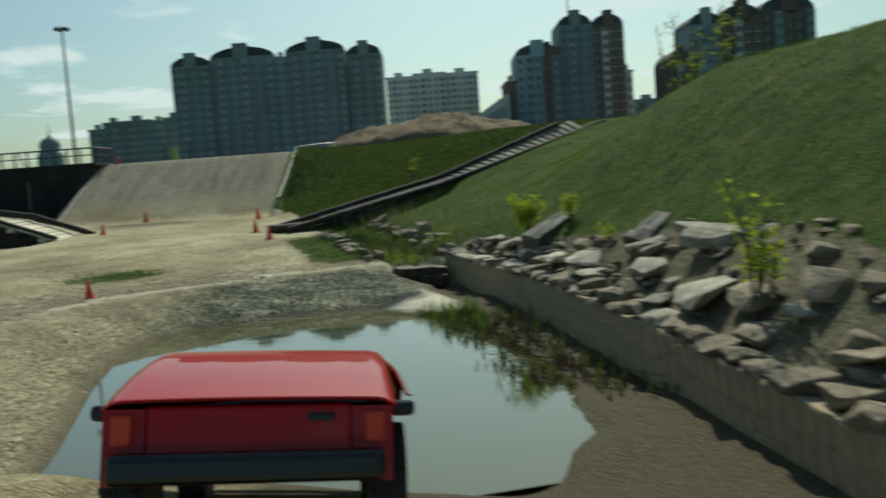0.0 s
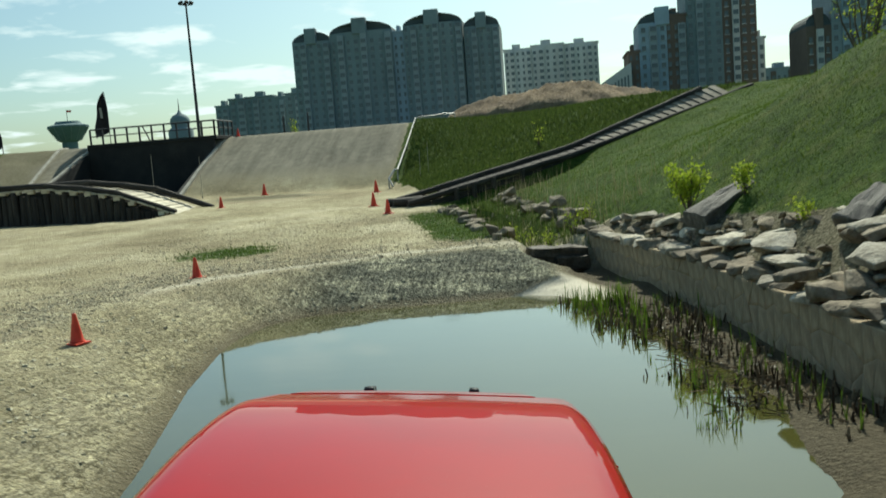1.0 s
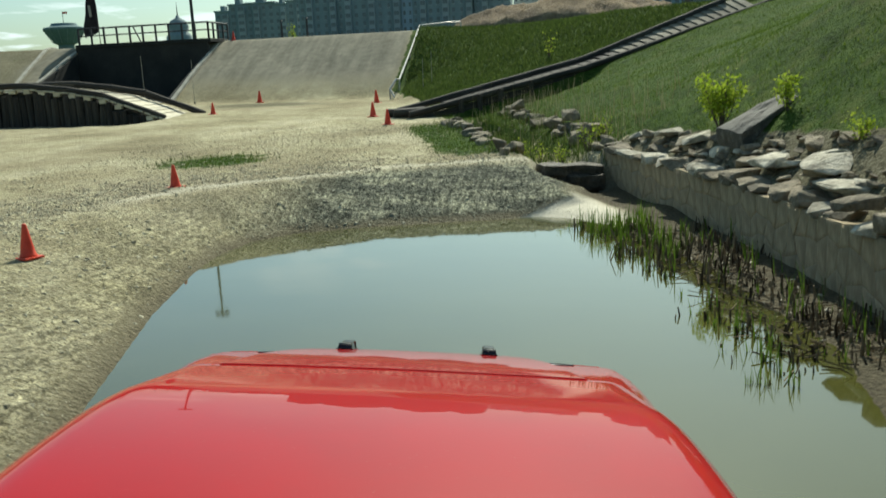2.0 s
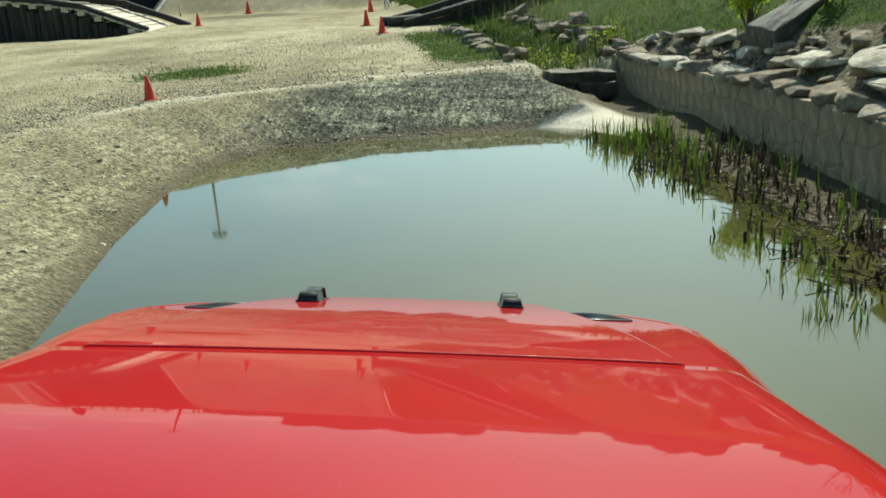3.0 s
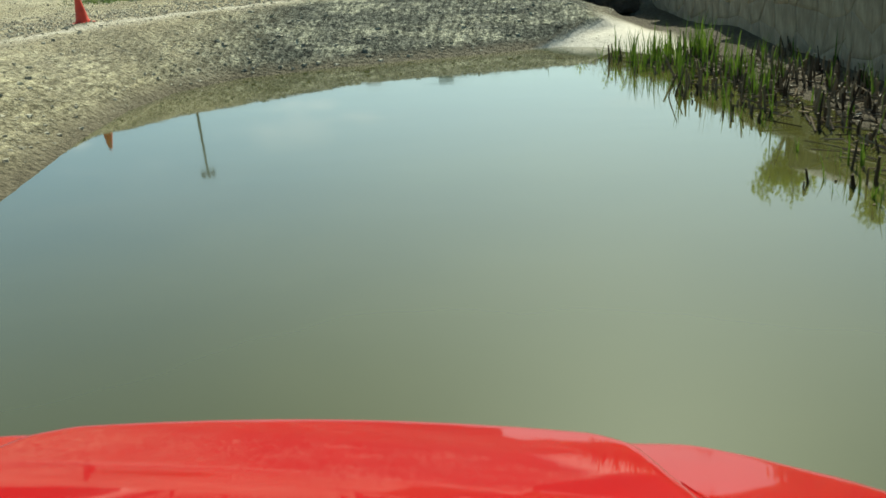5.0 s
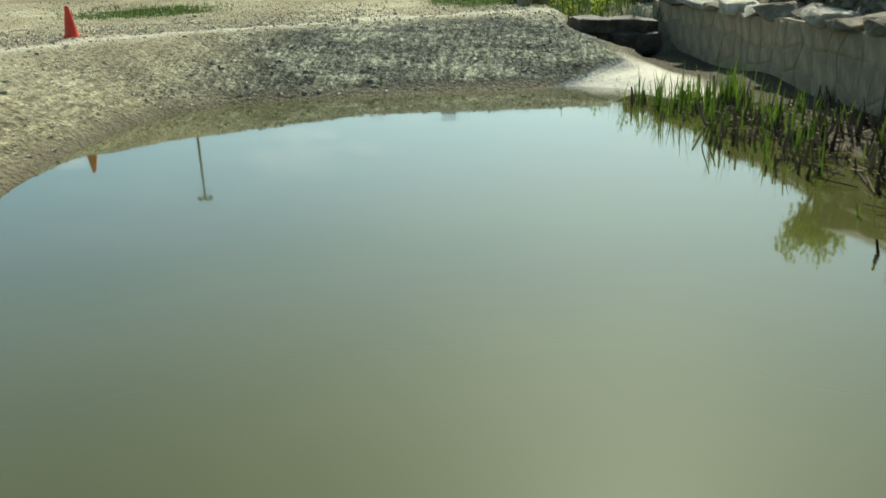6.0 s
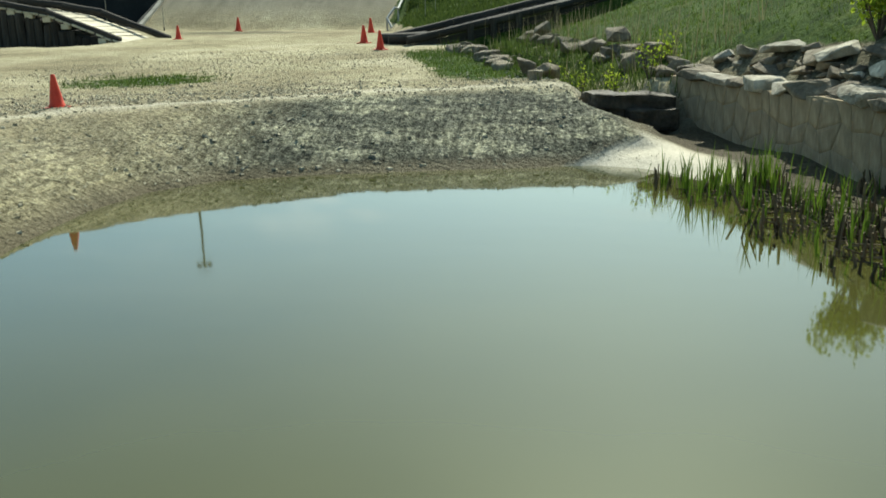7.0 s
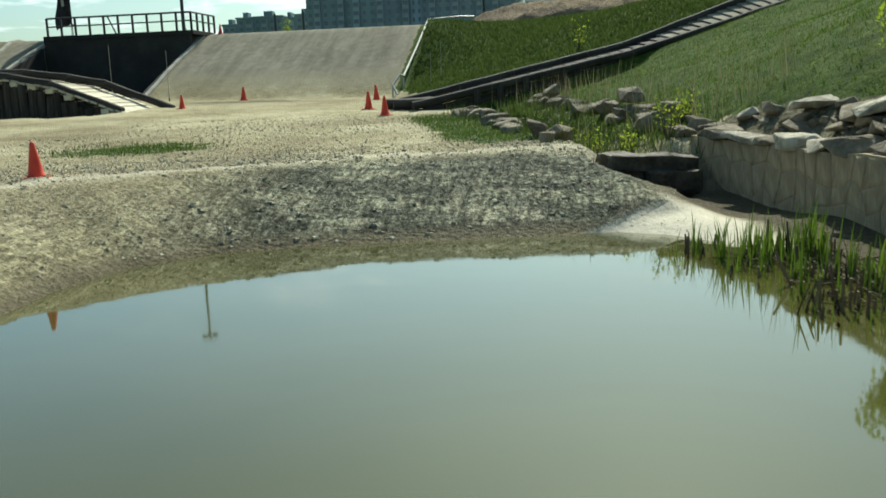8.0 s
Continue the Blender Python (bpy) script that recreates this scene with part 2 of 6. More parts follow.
M_TIMBER = surface("weathered_timber", (0.014, 0.012, 0.009), (0.034, 0.029, 0.022), (0.10, 0.088, 0.066), 1.0, 18, 0.85, relief=0.6, depth=0.02, random_tint=0.25, stretch=(6, 6, 0.6))
M_STEP = surface("gravelled_treads", (0.10, 0.09, 0.063), (0.21, 0.188, 0.136), (0.34, 0.31, 0.23), 1.5, 24, 0.9, random_tint=0.35)
M_PALE_WOOD = surface("sun_bleached_boards", (0.36, 0.32, 0.22), (0.54, 0.49, 0.35), (0.70, 0.65, 0.49), 1.5, 24, 0.8, random_tint=0.15)
M_CONE = surface("cone_plastic", (0.52, 0.035, 0.012), (0.68, 0.055, 0.018), (0.74, 0.08, 0.03), 6, 60, 0.5, relief=0.1)
M_RUBBER = surface("black_rubber", (0.012, 0.012, 0.012), (0.022, 0.022, 0.022), (0.04, 0.04, 0.038), 6, 60, 0.7, relief=0.2)
M_STEEL = surface("galvanised_pipe", (0.30, 0.30, 0.28), (0.42, 0.42, 0.39), (0.52, 0.52, 0.48), 2, 30, 0.45, metal=0.3, relief=0.1)
M_DARK_STEEL = surface("dark_painted_steel", (0.012, 0.013, 0.014), (0.022, 0.024, 0.025), (0.045, 0.045, 0.045), 3, 40, 0.55, relief=0.1)
M_KERB = surface("concrete_kerb", (0.26, 0.25, 0.20), (0.37, 0.355, 0.29), (0.46, 0.44, 0.37), 1.5, 25, 0.9, relief=0.4)
# near-black that puts the recess's shade into its walls and floor
M_DARK_FACE = surface("near_black_face", (0.010, 0.011, 0.010), (0.020, 0.021, 0.018), (0.038, 0.038, 0.032), 0.8, 14, 0.9, relief=0.4)


# ---------------------------------------------------------------- building helpers
def part(name, bm, material, parent=None, label="", smooth=False):
    me = bpy.data.meshes.new(name)
    bm.normal_update()
    bm.to_mesh(me)
    bm.free()
    for mat in material if isinstance(material, (list, tuple)) else (material,):
        me.materials.append(mat)
    if smooth:
        for p in me.polygons:
            p.use_smooth = True
    ob = new(name, me)
    if parent:
        ob.parent = parent
    if label:
        ob["label"] = label
    return ob


def piece(name, me, parent, m, label=""):
    ob = new(name, me)
    ob.parent = parent
    ob.matrix_basis = m
    if label:
        ob["label"] = label
    return ob


def thing(name, m, label, category, group="", kind=""):
    ob = new(name)
    ob.empty_display_size = 0.1
    ob.matrix_basis = m
    return tagged(ob, label, category, group, kind)


def add_box(bm, size, m=Matrix(), bevel=0.0, segments=1):
    out = bmesh.ops.create_cube(bm, size=1.0, matrix=m @ Matrix.Diagonal((*size, 1)))
    if bevel:
        edges = {e for v in out["verts"] for e in v.link_edges}
        bmesh.ops.bevel(bm, geom=list(edges), offset=bevel, segments=segments, affect="EDGES", profile=0.6)


def box_bm(size, m=Matrix(), bevel=0.0, segments=1):
    bm = bmesh.new()
    add_box(bm, size, m, bevel, segments)
    return bm


def add_tube(bm, points, radius, sides=8, cap=True):
    """A round bar along points; radius may be a list."""
    pts = [Vector(p) for p in points]
    radii = radius if isinstance(radius, (list, tuple)) else [radius] * len(pts)
    rings = []
    side = None
    for i, p in enumerate(pts):
        way = (pts[min(i + 1, len(pts) - 1)] - pts[max(i - 1, 0)]).normalized()
        if side is None:
            side = way.cross(Vector((0, 0, 1)) if abs(way.z) < 0.9 else Vector((1, 0, 0))).normalized()
        side = (side - way * side.dot(way)).normalized()
        up = way.cross(side)
        rings.append([bm.verts.new(p + radii[i] * (side * math.cos(a) + up * math.sin(a)))
                      for a in (2 * math.pi * k / sides for k in range(sides))])
    for a, b in zip(rings, rings[1:]):
        for k in range(sides):
            bm.faces.new((a[k], a[(k + 1) % sides], b[(k + 1) % sides], b[k]))
    if cap:
        bm.faces.new(rings[0][::-1])
        bm.faces.new(rings[-1])


def tube_bm(points, radius, sides=8):
    bm = bmesh.new()
    add_tube(bm, points, radius, sides)
    return bm


def add_lathe(bm, profile, sides=20):
    rings = [[bm.verts.new((r * math.cos(a), r * math.sin(a), z)) for a in (2 * math.pi * k / sides for k in range(sides))]
             for r, z in profile]
    for a, b in zip(rings, rings[1:]):
        for k in range(sides):
            bm.faces.new((a[k], a[(k + 1) % sides], b[(k + 1) % sides], b[k]))
    bm.faces.new(rings[0][::-1])
    bm.faces.new(rings[-1])


def add_prism(bm, outline, low, high):
    """An upright prism over a plan outline (counter-clockwise)."""
    a = [bm.verts.new((x, y, low)) for x, y in outline]
    b = [bm.verts.new((x, y, high)) for x, y in outline]
    n = len(outline)
    for k in range(n):
        bm.faces.new((a[k], a[(k + 1) % n], b[(k + 1) % n], b[k]))
    bm.faces.new(a[::-1])
    bm.faces.new(b)


def rock_bm(rng, size, flat=0.4, points=16):
    """An angular quarry stone."""
    bm = bmesh.new()
    for _ in range(points):
        v = Vector((rng.uniform(-1, 1), rng.uniform(-1, 1), rng.uniform(-1, 1)))
        v /= max(abs(v.x), abs(v.y), abs(v.z)) ** 0.75
        bm.verts.new((v.x * size[0] / 2, v.y * size[1] / 2, v.z * size[2] / 2))
    out = bmesh.ops.convex_hull(bm, input=bm.verts)
    bmesh.ops.delete(bm, geom=[v for v in bm.verts if not v.link_faces], context="VERTS")
    bmesh.ops.bevel(bm, geom=list(bm.edges), offset=min(size) * 0.06, segments=1, affect="EDGES", profile=0.5)
    if points >= 18:
        # break up the clean planes of the larger stones
        bmesh.ops.triangulate(bm, faces=bm.faces[:])
        bmesh.ops.subdivide_edges(bm, edges=[e for e in bm.edges if e.calc_length() > 0.12], cuts=2, use_grid_fill=True)
        off = Vector((rng.uniform(0, 50), rng.uniform(0, 50), rng.uniform(0, 50)))
        amp = 0.10 * min(size)
        for v in bm.verts:
            n = noise.noise(v.co * 7.0 + off) + 0.5 * noise.noise(v.co * 19.0 + off)
            v.co += v.co.normalized() * n * amp + Vector((0, 0, 0.35 * amp * noise.noise(v.co * 30.0 + off)))
    low = min(v.co.z for v in bm.verts)
    for v in bm.verts:
        v.co.z -= low
    return bm


# ---------------------------------------------------------------- the lie of the land
SHORE = [(-3.3, 8.0), (-3.6, 9.4), (-3.98, 10.8), (-4.5, 12.7), (-4.95, 15.0), (-5.08, 16.3), (-4.9, 17.4), (-4.3, 18.2), (-3.1, 18.65),
         (-1.4, 19.05), (-0.1, 19.28), (0.75, 18.95), (1.22, 18.3), (1.8, 16.4), (2.38, 14.4), (2.6, 12.9), (2.75, 11.6), (2.92, 10.2),
         (3.0, 8.6), (2.4, 7.6), (0.4, 7.2), (-2.2, 7.6)]
WALL = [(5.05, 4.0), (4.55, 9.4), (4.2, 11.8), (3.85, 14.4), (3.3, 17.2), (2.6, 19.9), (1.66, 23.1)]
FLOOR = [(5.3, -30)] + [(x + 0.2, y) for x, y in WALL] + [(-0.4, 29.0), (-2.6, 34.6), (-5.2, 39.0), (-7.6, 47.5), (-9.0, 51.0),
         (-22.1, 51.5), (-31.5, 49.5), (-52.0, 44.0), (-52.0, -30)]
TOP = 5.62


def outline_distance(X, Y, poly):
    """Distance to a closed outline: minus inside."""
    best = np.full(X.shape, 1e9)
    inside = np.zeros(X.shape, bool)
    for (ax, ay), (bx, by) in zip(poly, poly[1:] + poly[:1]):
        ex, ey = bx - ax, by - ay
        s = np.clip(((X - ax) * ex + (Y - ay) * ey) / (ex * ex + ey * ey), 0, 1)
        best = np.minimum(best, np.hypot(X - ax - s * ex, Y - ay - s * ey))
        if ay != by:
            inside ^= ((ay > Y) != (by > Y)) & (X < ax + (Y - ay) * ex / ey)
    return np.where(inside, -best, best)


def step(a, b, v):
    s = np.clip((v - a) / (b - a), 0, 1)
    return s * s * (3 - 2 * s)


def lumps(X, Y, seed=0):
    """Cheap smooth unevenness, about -1 to 1."""
    out = np.zeros(X.shape)
    r = np.random.RandomState(seed)
    for k in range(9):
        f = 0.5 * 1.55 ** k
        a, p = r.uniform(0, 6.28, 2)
        out += np.sin(f * (X * np.cos(a) + Y * np.sin(a)) + p + 1.3 * np.sin(0.7 * f * (X * np.sin(a) - Y * np.cos(a)))) / (1 + 0.55 * k)
    return out / 3.0


def terrain(X, Y):
    """Height of the ground and its masks."""
    X, Y = np.asarray(X, float), np.asarray(Y, float)
    shore = outline_distance(X, Y, SHORE)
    out = outline_distance(X, Y, FLOOR)
    rough = lumps(X, Y, 3)
    floor = 0.80 + 0.026 * np.clip(Y - 22, 0, 60) + 0.02 * np.clip(-X - 12, 0, 30) * step(24, 44, Y) + 0.045 * rough * step(0.5, 4, shore) + 0.016 * lumps(X * 5.5, Y * 5.5, 17) * step(0.3, 1.5, shore)
    # launch mound, and the sloping way down from it
    mound = step(8.4, 1.2, Y) * step(5.2, 2.6, 0.9 - X) * step(2.7, 1.5, X - 0.45)
    floor = floor + (1.48 - floor) * mound
    # banks of the pond; the strip at the foot of the wall stays low and muddy
    right = step(-0.2, 0.45, X - np.interp(Y, [0, 18.4, 19.2, 19.7, 20.1, 21.0, 23], [-1.0, -0.6, -0.35, 0.35, 0.85, 0.8, 0.9])) * step(23.2, 21.8, Y) * step(1.5, 5.0, Y) * (out < 0.1)
    reach = 2.5 + 0.9 * step(15, 19, Y) * step(-5, -3, X)
    u = np.clip(shore / reach, 0, 1)
    bank = floor * (1 - (1 - u) ** 1.7) + (0.035 * lumps(X * 3, Y * 3, 5) + 0.026 * lumps(X * 7, Y * 7, 6) + 0.014 * lumps(X * 15, Y * 15, 7)) * step(0, 0.15, u) * step(1.3, 0.8, u)
    low = -0.05 + 0.058 * np.clip(shore, 0, 3) + 0.10 * step(17.9, 19.3, Y) * step(0.0, 0.7, shore) + 0.03 * lumps(X * 2.2, Y * 2.2, 8) + (0.03 + 0.10 * step(10.4, 8.8, Y)) * step(0.15, 0.6, shore) + 0.36 * step(19.6, 22.4, Y) * step(0.85, 1.4, -out) - 0.10 * step(18.8, 20.5, Y) * step(1.5, 0.9, -out)
    z = np.where(shore > 0, bank * (1 - right) + np.minimum(low, 0.9) * right, -0.42 * (1 - np.exp(np.minimum(shore, 0) / 1.1)))
    way_down = np.interp(Y, [-6, 0, 1.2, 2.4, 3.98, 6.36, 7.3, 9.5], [1.48, 1.44, 1.36, 1.20, 0.83, 0.22, -0.02, -0.40]) - 0.09 * (X - 0.5) * step(1.5, 3.5, Y)
    lane = step(2.6, 1.7, np.abs(X - 0.45)) * step(8.2, 7.4, Y) * step(-8, -5, Y)
    z = z * (1 - lane) + (way_down + 0.02 * rough) * lane
    # the bank falls away towards the outlet beside the wall
    fall = 0.66 - 0.36 * np.clip(X - 0.05, 0, 1.0)
    z = np.where((X > 0) & (X < 1.9) & (Y > 19.3) & (Y < 22.4) & (out < 0), np.minimum(z, fall), z)
    # channel that drains into the pond behind the slab
    ditch_x = 0.9 - 0.29 * (Y - 22.4)
    ditch = step(0.95, 0.25, np.abs(X - ditch_x)) * step(21.5, 22.1, Y) * step(36, 33, Y)
    z = z - 0.42 * ditch
    # hollow worn along the log bridge
    z = z - 0.30 * step(-37, -34, X) * step(-16.8, -19.0, X) * step(36.6, 39.2, Y) * step(43.4, 41.4, Y)
    # embankment round the course
    width = 6.6 + 11.4 * step(20, 38, Y) * step(-9, -3, X) * (1 - 0.5 * step(45, 53, Y))
    width = np.where(X < -8, 9.6, width)
    rise = np.clip(out / width, 0, 1)
    rise = np.where((X < -8.6) & (X > -31.3), np.clip((Y - 51.3) / 9.0, 0, 1), rise)
    # the walled recess beside the wide ramp
    recess = (X > -31.3) & (X < -22.3) & (out > 0)
    rise = np.where(recess, np.clip((Y - 58.15) / 0.5, 0, 1), rise)
    soft = rise - 0.035 * np.sin(rise * math.pi * 2) * (X > -8.2)
    edge = np.where((Y < 23.3) & (X > 0), 0.88 + 0.30 * step(0, 1.2, out), floor)
    hill = edge + (TOP - edge) * soft + 0.09 * rough * step(0.3, 2.5, out) * step(1.0, 0.75, rise)
    z = np.where(out > 0, hill, z)
    # cutting in which the staircase climbs
    along = (X + 5.3) * 0.848 + (Y - 35.9) * 0.53
    across = (X + 5.3) * 0.53 - (Y - 35.9) * 0.848
    line = np.interp(along, [0, 8.4, 17.4, 30], [1.3, 2.95, 5.43, 9.0])
    cap = line - 0.22 - 0.95 * step(0.7, 1.2, across) * step(9.5, 5.5, along) * step(7.0, 2.0, across) + 0.42 * np.clip(across - 1.4, 0, 90) + 0.40 * np.clip(-1.0 - across, 0, 90)
    z = np.where((along > -0.5) & (out > 0), np.minimum(z, np.maximum(cap, floor - 0.1)), z)
    ramp_zone = step(-8.4, -9.2, X) * step(48, 50.5, Y) * step(-0.4, 0.2, X + 31.7 + 0.2155 * (Y - 48.6))
    grass = step(0.35, 0.9, out) * (1 - ramp_zone) * np.where(X < -37.5, 0.62, np.where(X < -31, 0.32, 1.0))
    edge_out = np.interp(Y, [6, 10, 13, 17, 20, 23.3], [1.3, 1.7, 1.5, 0.95, 0.75, 0.5])
    grass = np.where((Y < 23.3) & (X > 0), step(edge_out - 0.3, edge_out + 0.35, out), grass)
    grass = np.maximum(grass, 0.62 * step(-1.2, -0.2, out) * step(22.8, 24.0, Y) * step(40, 36, Y) * step(-8, -6, X))
    grass = np.maximum(grass, step(-8.0, -7.2, X) * step(47, 49, Y) * step(-0.3, 0.3, out))
    # tufts on the course: beside the ditch and two worn patches
    grass = np.maximum(grass, 0.75 * step(2.6, 0.6, np.abs(X - (ditch_x - 1.6)) * 1.3) * step(22.6, 24.5, Y) * step(35, 31, Y))
    grass = np.maximum(grass, 0.68 * step(2.0, 0.3, np.hypot((X + 8.3) / 1.45, (Y - 24.2) / 1.5)))
    bankmask = step(0.02, 0.3, shore) * step(reach * 1.0, reach * 0.72, shore) * (1 - right) * step(-6.0, -3.6, X + 0.0 * Y) * step(15.5, 17.8, Y)
    bankmask = np.maximum(bankmask, 0.22 * step(0.02, 0.3, shore) * step(2.4, 1.2, shore) * (1 - right))
    # pale sand stops short of the wall: dark mud also paints its shadow there
    sand = step(0.2, 0.6, right) * step(17.8, 18.5, Y) * step(20.6, 20.1, Y) * step(0.95, 1.3, -out)
    mud = np.maximum(step(0.45, 0.02, shore) * 0.85, right * (1 - sand))
    earth = (0.95 * step(0.0, 0.3, out) * step(edge_out + 2.4, edge_out + 1.4, out) * (Y < 23.5) * (X > 0))
    earth = np.maximum(earth, 0.9 * step(1.0, 0.4, np.hypot((X + 15.4) / 4.4, (Y - 48.2) / 2.6)))
    earth = np.maximum(earth, 0.8 * step(-31.4, -32.2, X) * step(0.3, 1.2, out))
    crest = np.exp(-((shore - reach * 0.98) / 0.28) ** 2) * (1 - right) * step(16.5, 18.5, Y) * (out < 0)
    gravel = np.maximum(step(reach * 0.9, reach * 1.05, shore) * step(7.5, 4.0, shore) * 0.7, 0.3) * (1 - right)
    ramp = ramp_zone * step(0.3, 4.0, out)
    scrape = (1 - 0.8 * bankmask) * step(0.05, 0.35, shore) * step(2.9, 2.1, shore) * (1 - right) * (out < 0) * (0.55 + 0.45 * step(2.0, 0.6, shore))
    return z, dict(earth=earth, scrape=scrape, grass=grass, bank=bankmask, mud=mud * (1 - sand), sand=np.maximum(sand, 0.55 * crest), gravel=gravel, ramp=ramp)


def ground_z(x, y):
    return float(terrain(np.array([x]), np.array([y]))[0][0])


def spread(parts):
    out = []
    for a, b, d in parts:
        out += list(np.arange(a, b - 1e-6, d))
    return np.array(out + [parts[-1][1]])


def make_ground():
    xs = np.concatenate([-np.geomspace(2600, 62, 14), spread([(-56, -26, 1.0), (-26, -9, 0.4), (-9, 6, 0.1), (6, 16, 0.35), (16, 50, 1.0)]), np.geomspace(55, 2600, 14)])
    ys = np.concatenate([-np.geomspace(2600, 40, 12), spread([(-32, 4, 1.0), (4, 8, 0.4), (8, 24, 0.1), (24, 40, 0.3), (40, 70, 0.5), (70, 90, 2.0)]), np.geomspace(95, 2600, 14)])
    X, Y = np.meshgrid(xs, ys)
    Z, masks = terrain(X, Y)
    ny, nx = X.shape
    verts = np.stack([X.ravel(), Y.ravel(), Z.ravel()], 1)
    idx = np.arange(ny * nx).reshape(ny, nx)
    quads = np.stack([idx[:-1, :-1], idx[:-1, 1:], idx[1:, 1:], idx[1:, :-1]], -1).reshape(-1, 4)
    me = bpy.data.meshes.new("ground")
    me.from_pydata(verts.tolist(), [], quads.tolist())
    for name, values in masks.items():
        layer = me.attributes.new(name, "FLOAT", "POINT")
        layer.data.foreach_set("value", values.ravel().astype(np.float32))
    me.polygons.foreach_set("use_smooth", np.ones(len(me.polygons), bool))
    me.materials.append(M_GROUND)
    ob = new("ground", me)
    tagged(ob, "trampled clay and gravel course with grassy embankments", "ground", kind="structure")
    return ob


GROUND = make_ground()


def make_water():
    bm = bmesh.new()
    c = Vector((-1.0, 12.8, 0))
    vs = []
    for x, y in SHORE:
        p = Vector((x, y, 0))
        vs.append(bm.verts.new(p + (p - c).normalized() * 0.7))
    bm.faces.new(vs[::-1])
    bmesh.ops.recalc_face_normals(bm, faces=bm.faces)
    for f in bm.faces:
        if f.normal.z < 0:
            f.normal_flip()
    ob = part("water", bm, M_WATER)
    tagged(ob, "still murky brown-green water of the ford", "water", kind="structure")


make_water()


RNG = random.Random(11)


# ---------------------------------------------------------------- retaining wall
def wall_point(y):
    """The wall's pond-side face in plan, and its direction, at y."""
    for (ax, ay), (bx, by) in zip(WALL, WALL[1:]):
        if y <= by or (bx, by) == WALL[-1]:
            s = (y - ay) / (by - ay)
            return ax + s * (bx - ax), Vector((bx - ax, by - ay, 0)).normalized()


WALL_TOP = 0.90


def make_wall():
    bm = bmesh.new()
    ys = list(np.arange(4.0, 23.1, 0.55)) + [23.1]
    rows = []
    for y in ys:
        x, way = wall_point(y)
        side = Vector((way.y, -way.x, 0))
        top = WALL_TOP + 0.015 * math.sin(y * 3.1) + 0.01 * math.sin(y * 7.7)
        rows.append([bm.verts.new((x, y, -0.5)), bm.verts.new((x + side.x * 0.46, y + side.y * 0.46, -0.5)),
                     bm.verts.new((x + side.x * 0.46, y + side.y * 0.46, top)), bm.verts.new((x, y, top))])
    for a, b in zip(rows, rows[1:]):
        for k in range(4):
            bm.faces.new((a[k], b[k], b[(k + 1) % 4], a[(k + 1) % 4]))
    bm.faces.new(rows[0])
    bm.faces.new(rows[-1][::-1])
    bmesh.ops.recalc_face_normals(bm, faces=bm.faces)
    wall = part("wall_pond", bm, M_JOINT)
    tagged(wall, "low retaining wall faced with pale moulded stone cladding", "wall", kind="structure")
    # cladding: irregular stones that share their corners, with narrow joints
    cols, rows_n = 62, 3
    corner = {}
    for i in range(cols + 1):
        for j in range(rows_n + 1):
            y = 4.15 + (22.98 - 4.15) * i / cols
            corner[i, j] = (y + (RNG.uniform(-0.12, 0.12) if 0 < i < cols else 0),
                            -0.1 + 0.99 * j / rows_n + (RNG.uniform(-0.13, 0.13) if 0 < j < rows_n else 0))
    for i in range(cols):
        for j in range(rows_n):
            quad = [corner[i, j], corner[i + 1, j], corner[i + 1, j + 1], corner[i, j + 1]]
            cy, cz = sum(p[0] for p in quad) / 4, sum(p[1] for p in quad) / 4
            x, way = wall_point(cy)
            bm = bmesh.new()
            rings = []
            for shrink, d in ((1.0, -0.01), (0.9995, 0.008), (0.992, 0.0095 + RNG.uniform(-0.001, 0.001)), (0.6, 0.011 + RNG.uniform(-0.004, 0.007))):
                ring = []
                for k in range(4):
                    a, b = quad[k], quad[(k + 1) % 4]
                    for p in (a, ((a[0] + b[0]) / 2, (a[1] + b[1]) / 2)):
                        ring.append(bm.verts.new(((p[0] - cy) * shrink, -d, (p[1] - cz) * shrink)))
                rings.append(ring)
            for a, b in zip(rings, rings[1:]):
                for k in range(8):
                    bm.faces.new((a[k], a[(k + 1) % 8], b[(k + 1) % 8], b[k]))
            bm.faces.new(rings[-1])
            bmesh.ops.recalc_face_normals(bm, faces=bm.faces)
            stone = part("stone", bm, M_WALL, wall, smooth=True)
            # local x runs along the wall, -y towards the pond
            stone.matrix_basis = Matrix(((way.x, way.y, 0, x), (way.y, -way.x, 0, cy), (0, 0, 1, cz), (0, 0, 0, 1)))
    return wall


make_wall()


# ---------------------------------------------------------------- stones
def put_rock(x, y, size, turn=0.0, tilt=(0, 0), material=None, label="", sink=0.25, lift=0.0, group="stones along the wall", points=16):
    bm = rock_bm(RNG, size, points=points)
    ob = part("rock", bm, material or (M_ROCK if RNG.random() < 0.3 else M_DARK_ROCK))
    z = ground_z(x, y) - sink * size[2] + lift
    ob.matrix_basis = pose(x, y, z, tilt[0], tilt[1], turn)
    tagged(ob, label or "rough pale grey limestone block on the earth bank", "rock", group)
    return ob


def hewn_bm(size):
    """A roughly squared block with broken arrises."""
    bm = box_bm(size, Matrix.Identity(4), 0.03, 2)
    bmesh.ops.subdivide_edges(bm, edges=[e for e in bm.edges if e.calc_length() > 0.15], cuts=5, use_grid_fill=True)
    off = Vector((RNG.uniform(0, 50), RNG.uniform(0, 50), 0))
    for v in bm.verts:
        v.co += v.normal * (0.05 * noise.noise(v.co * 4.0 + off) + 0.022 * noise.noise(v.co * 15.0 + off))
    return bm


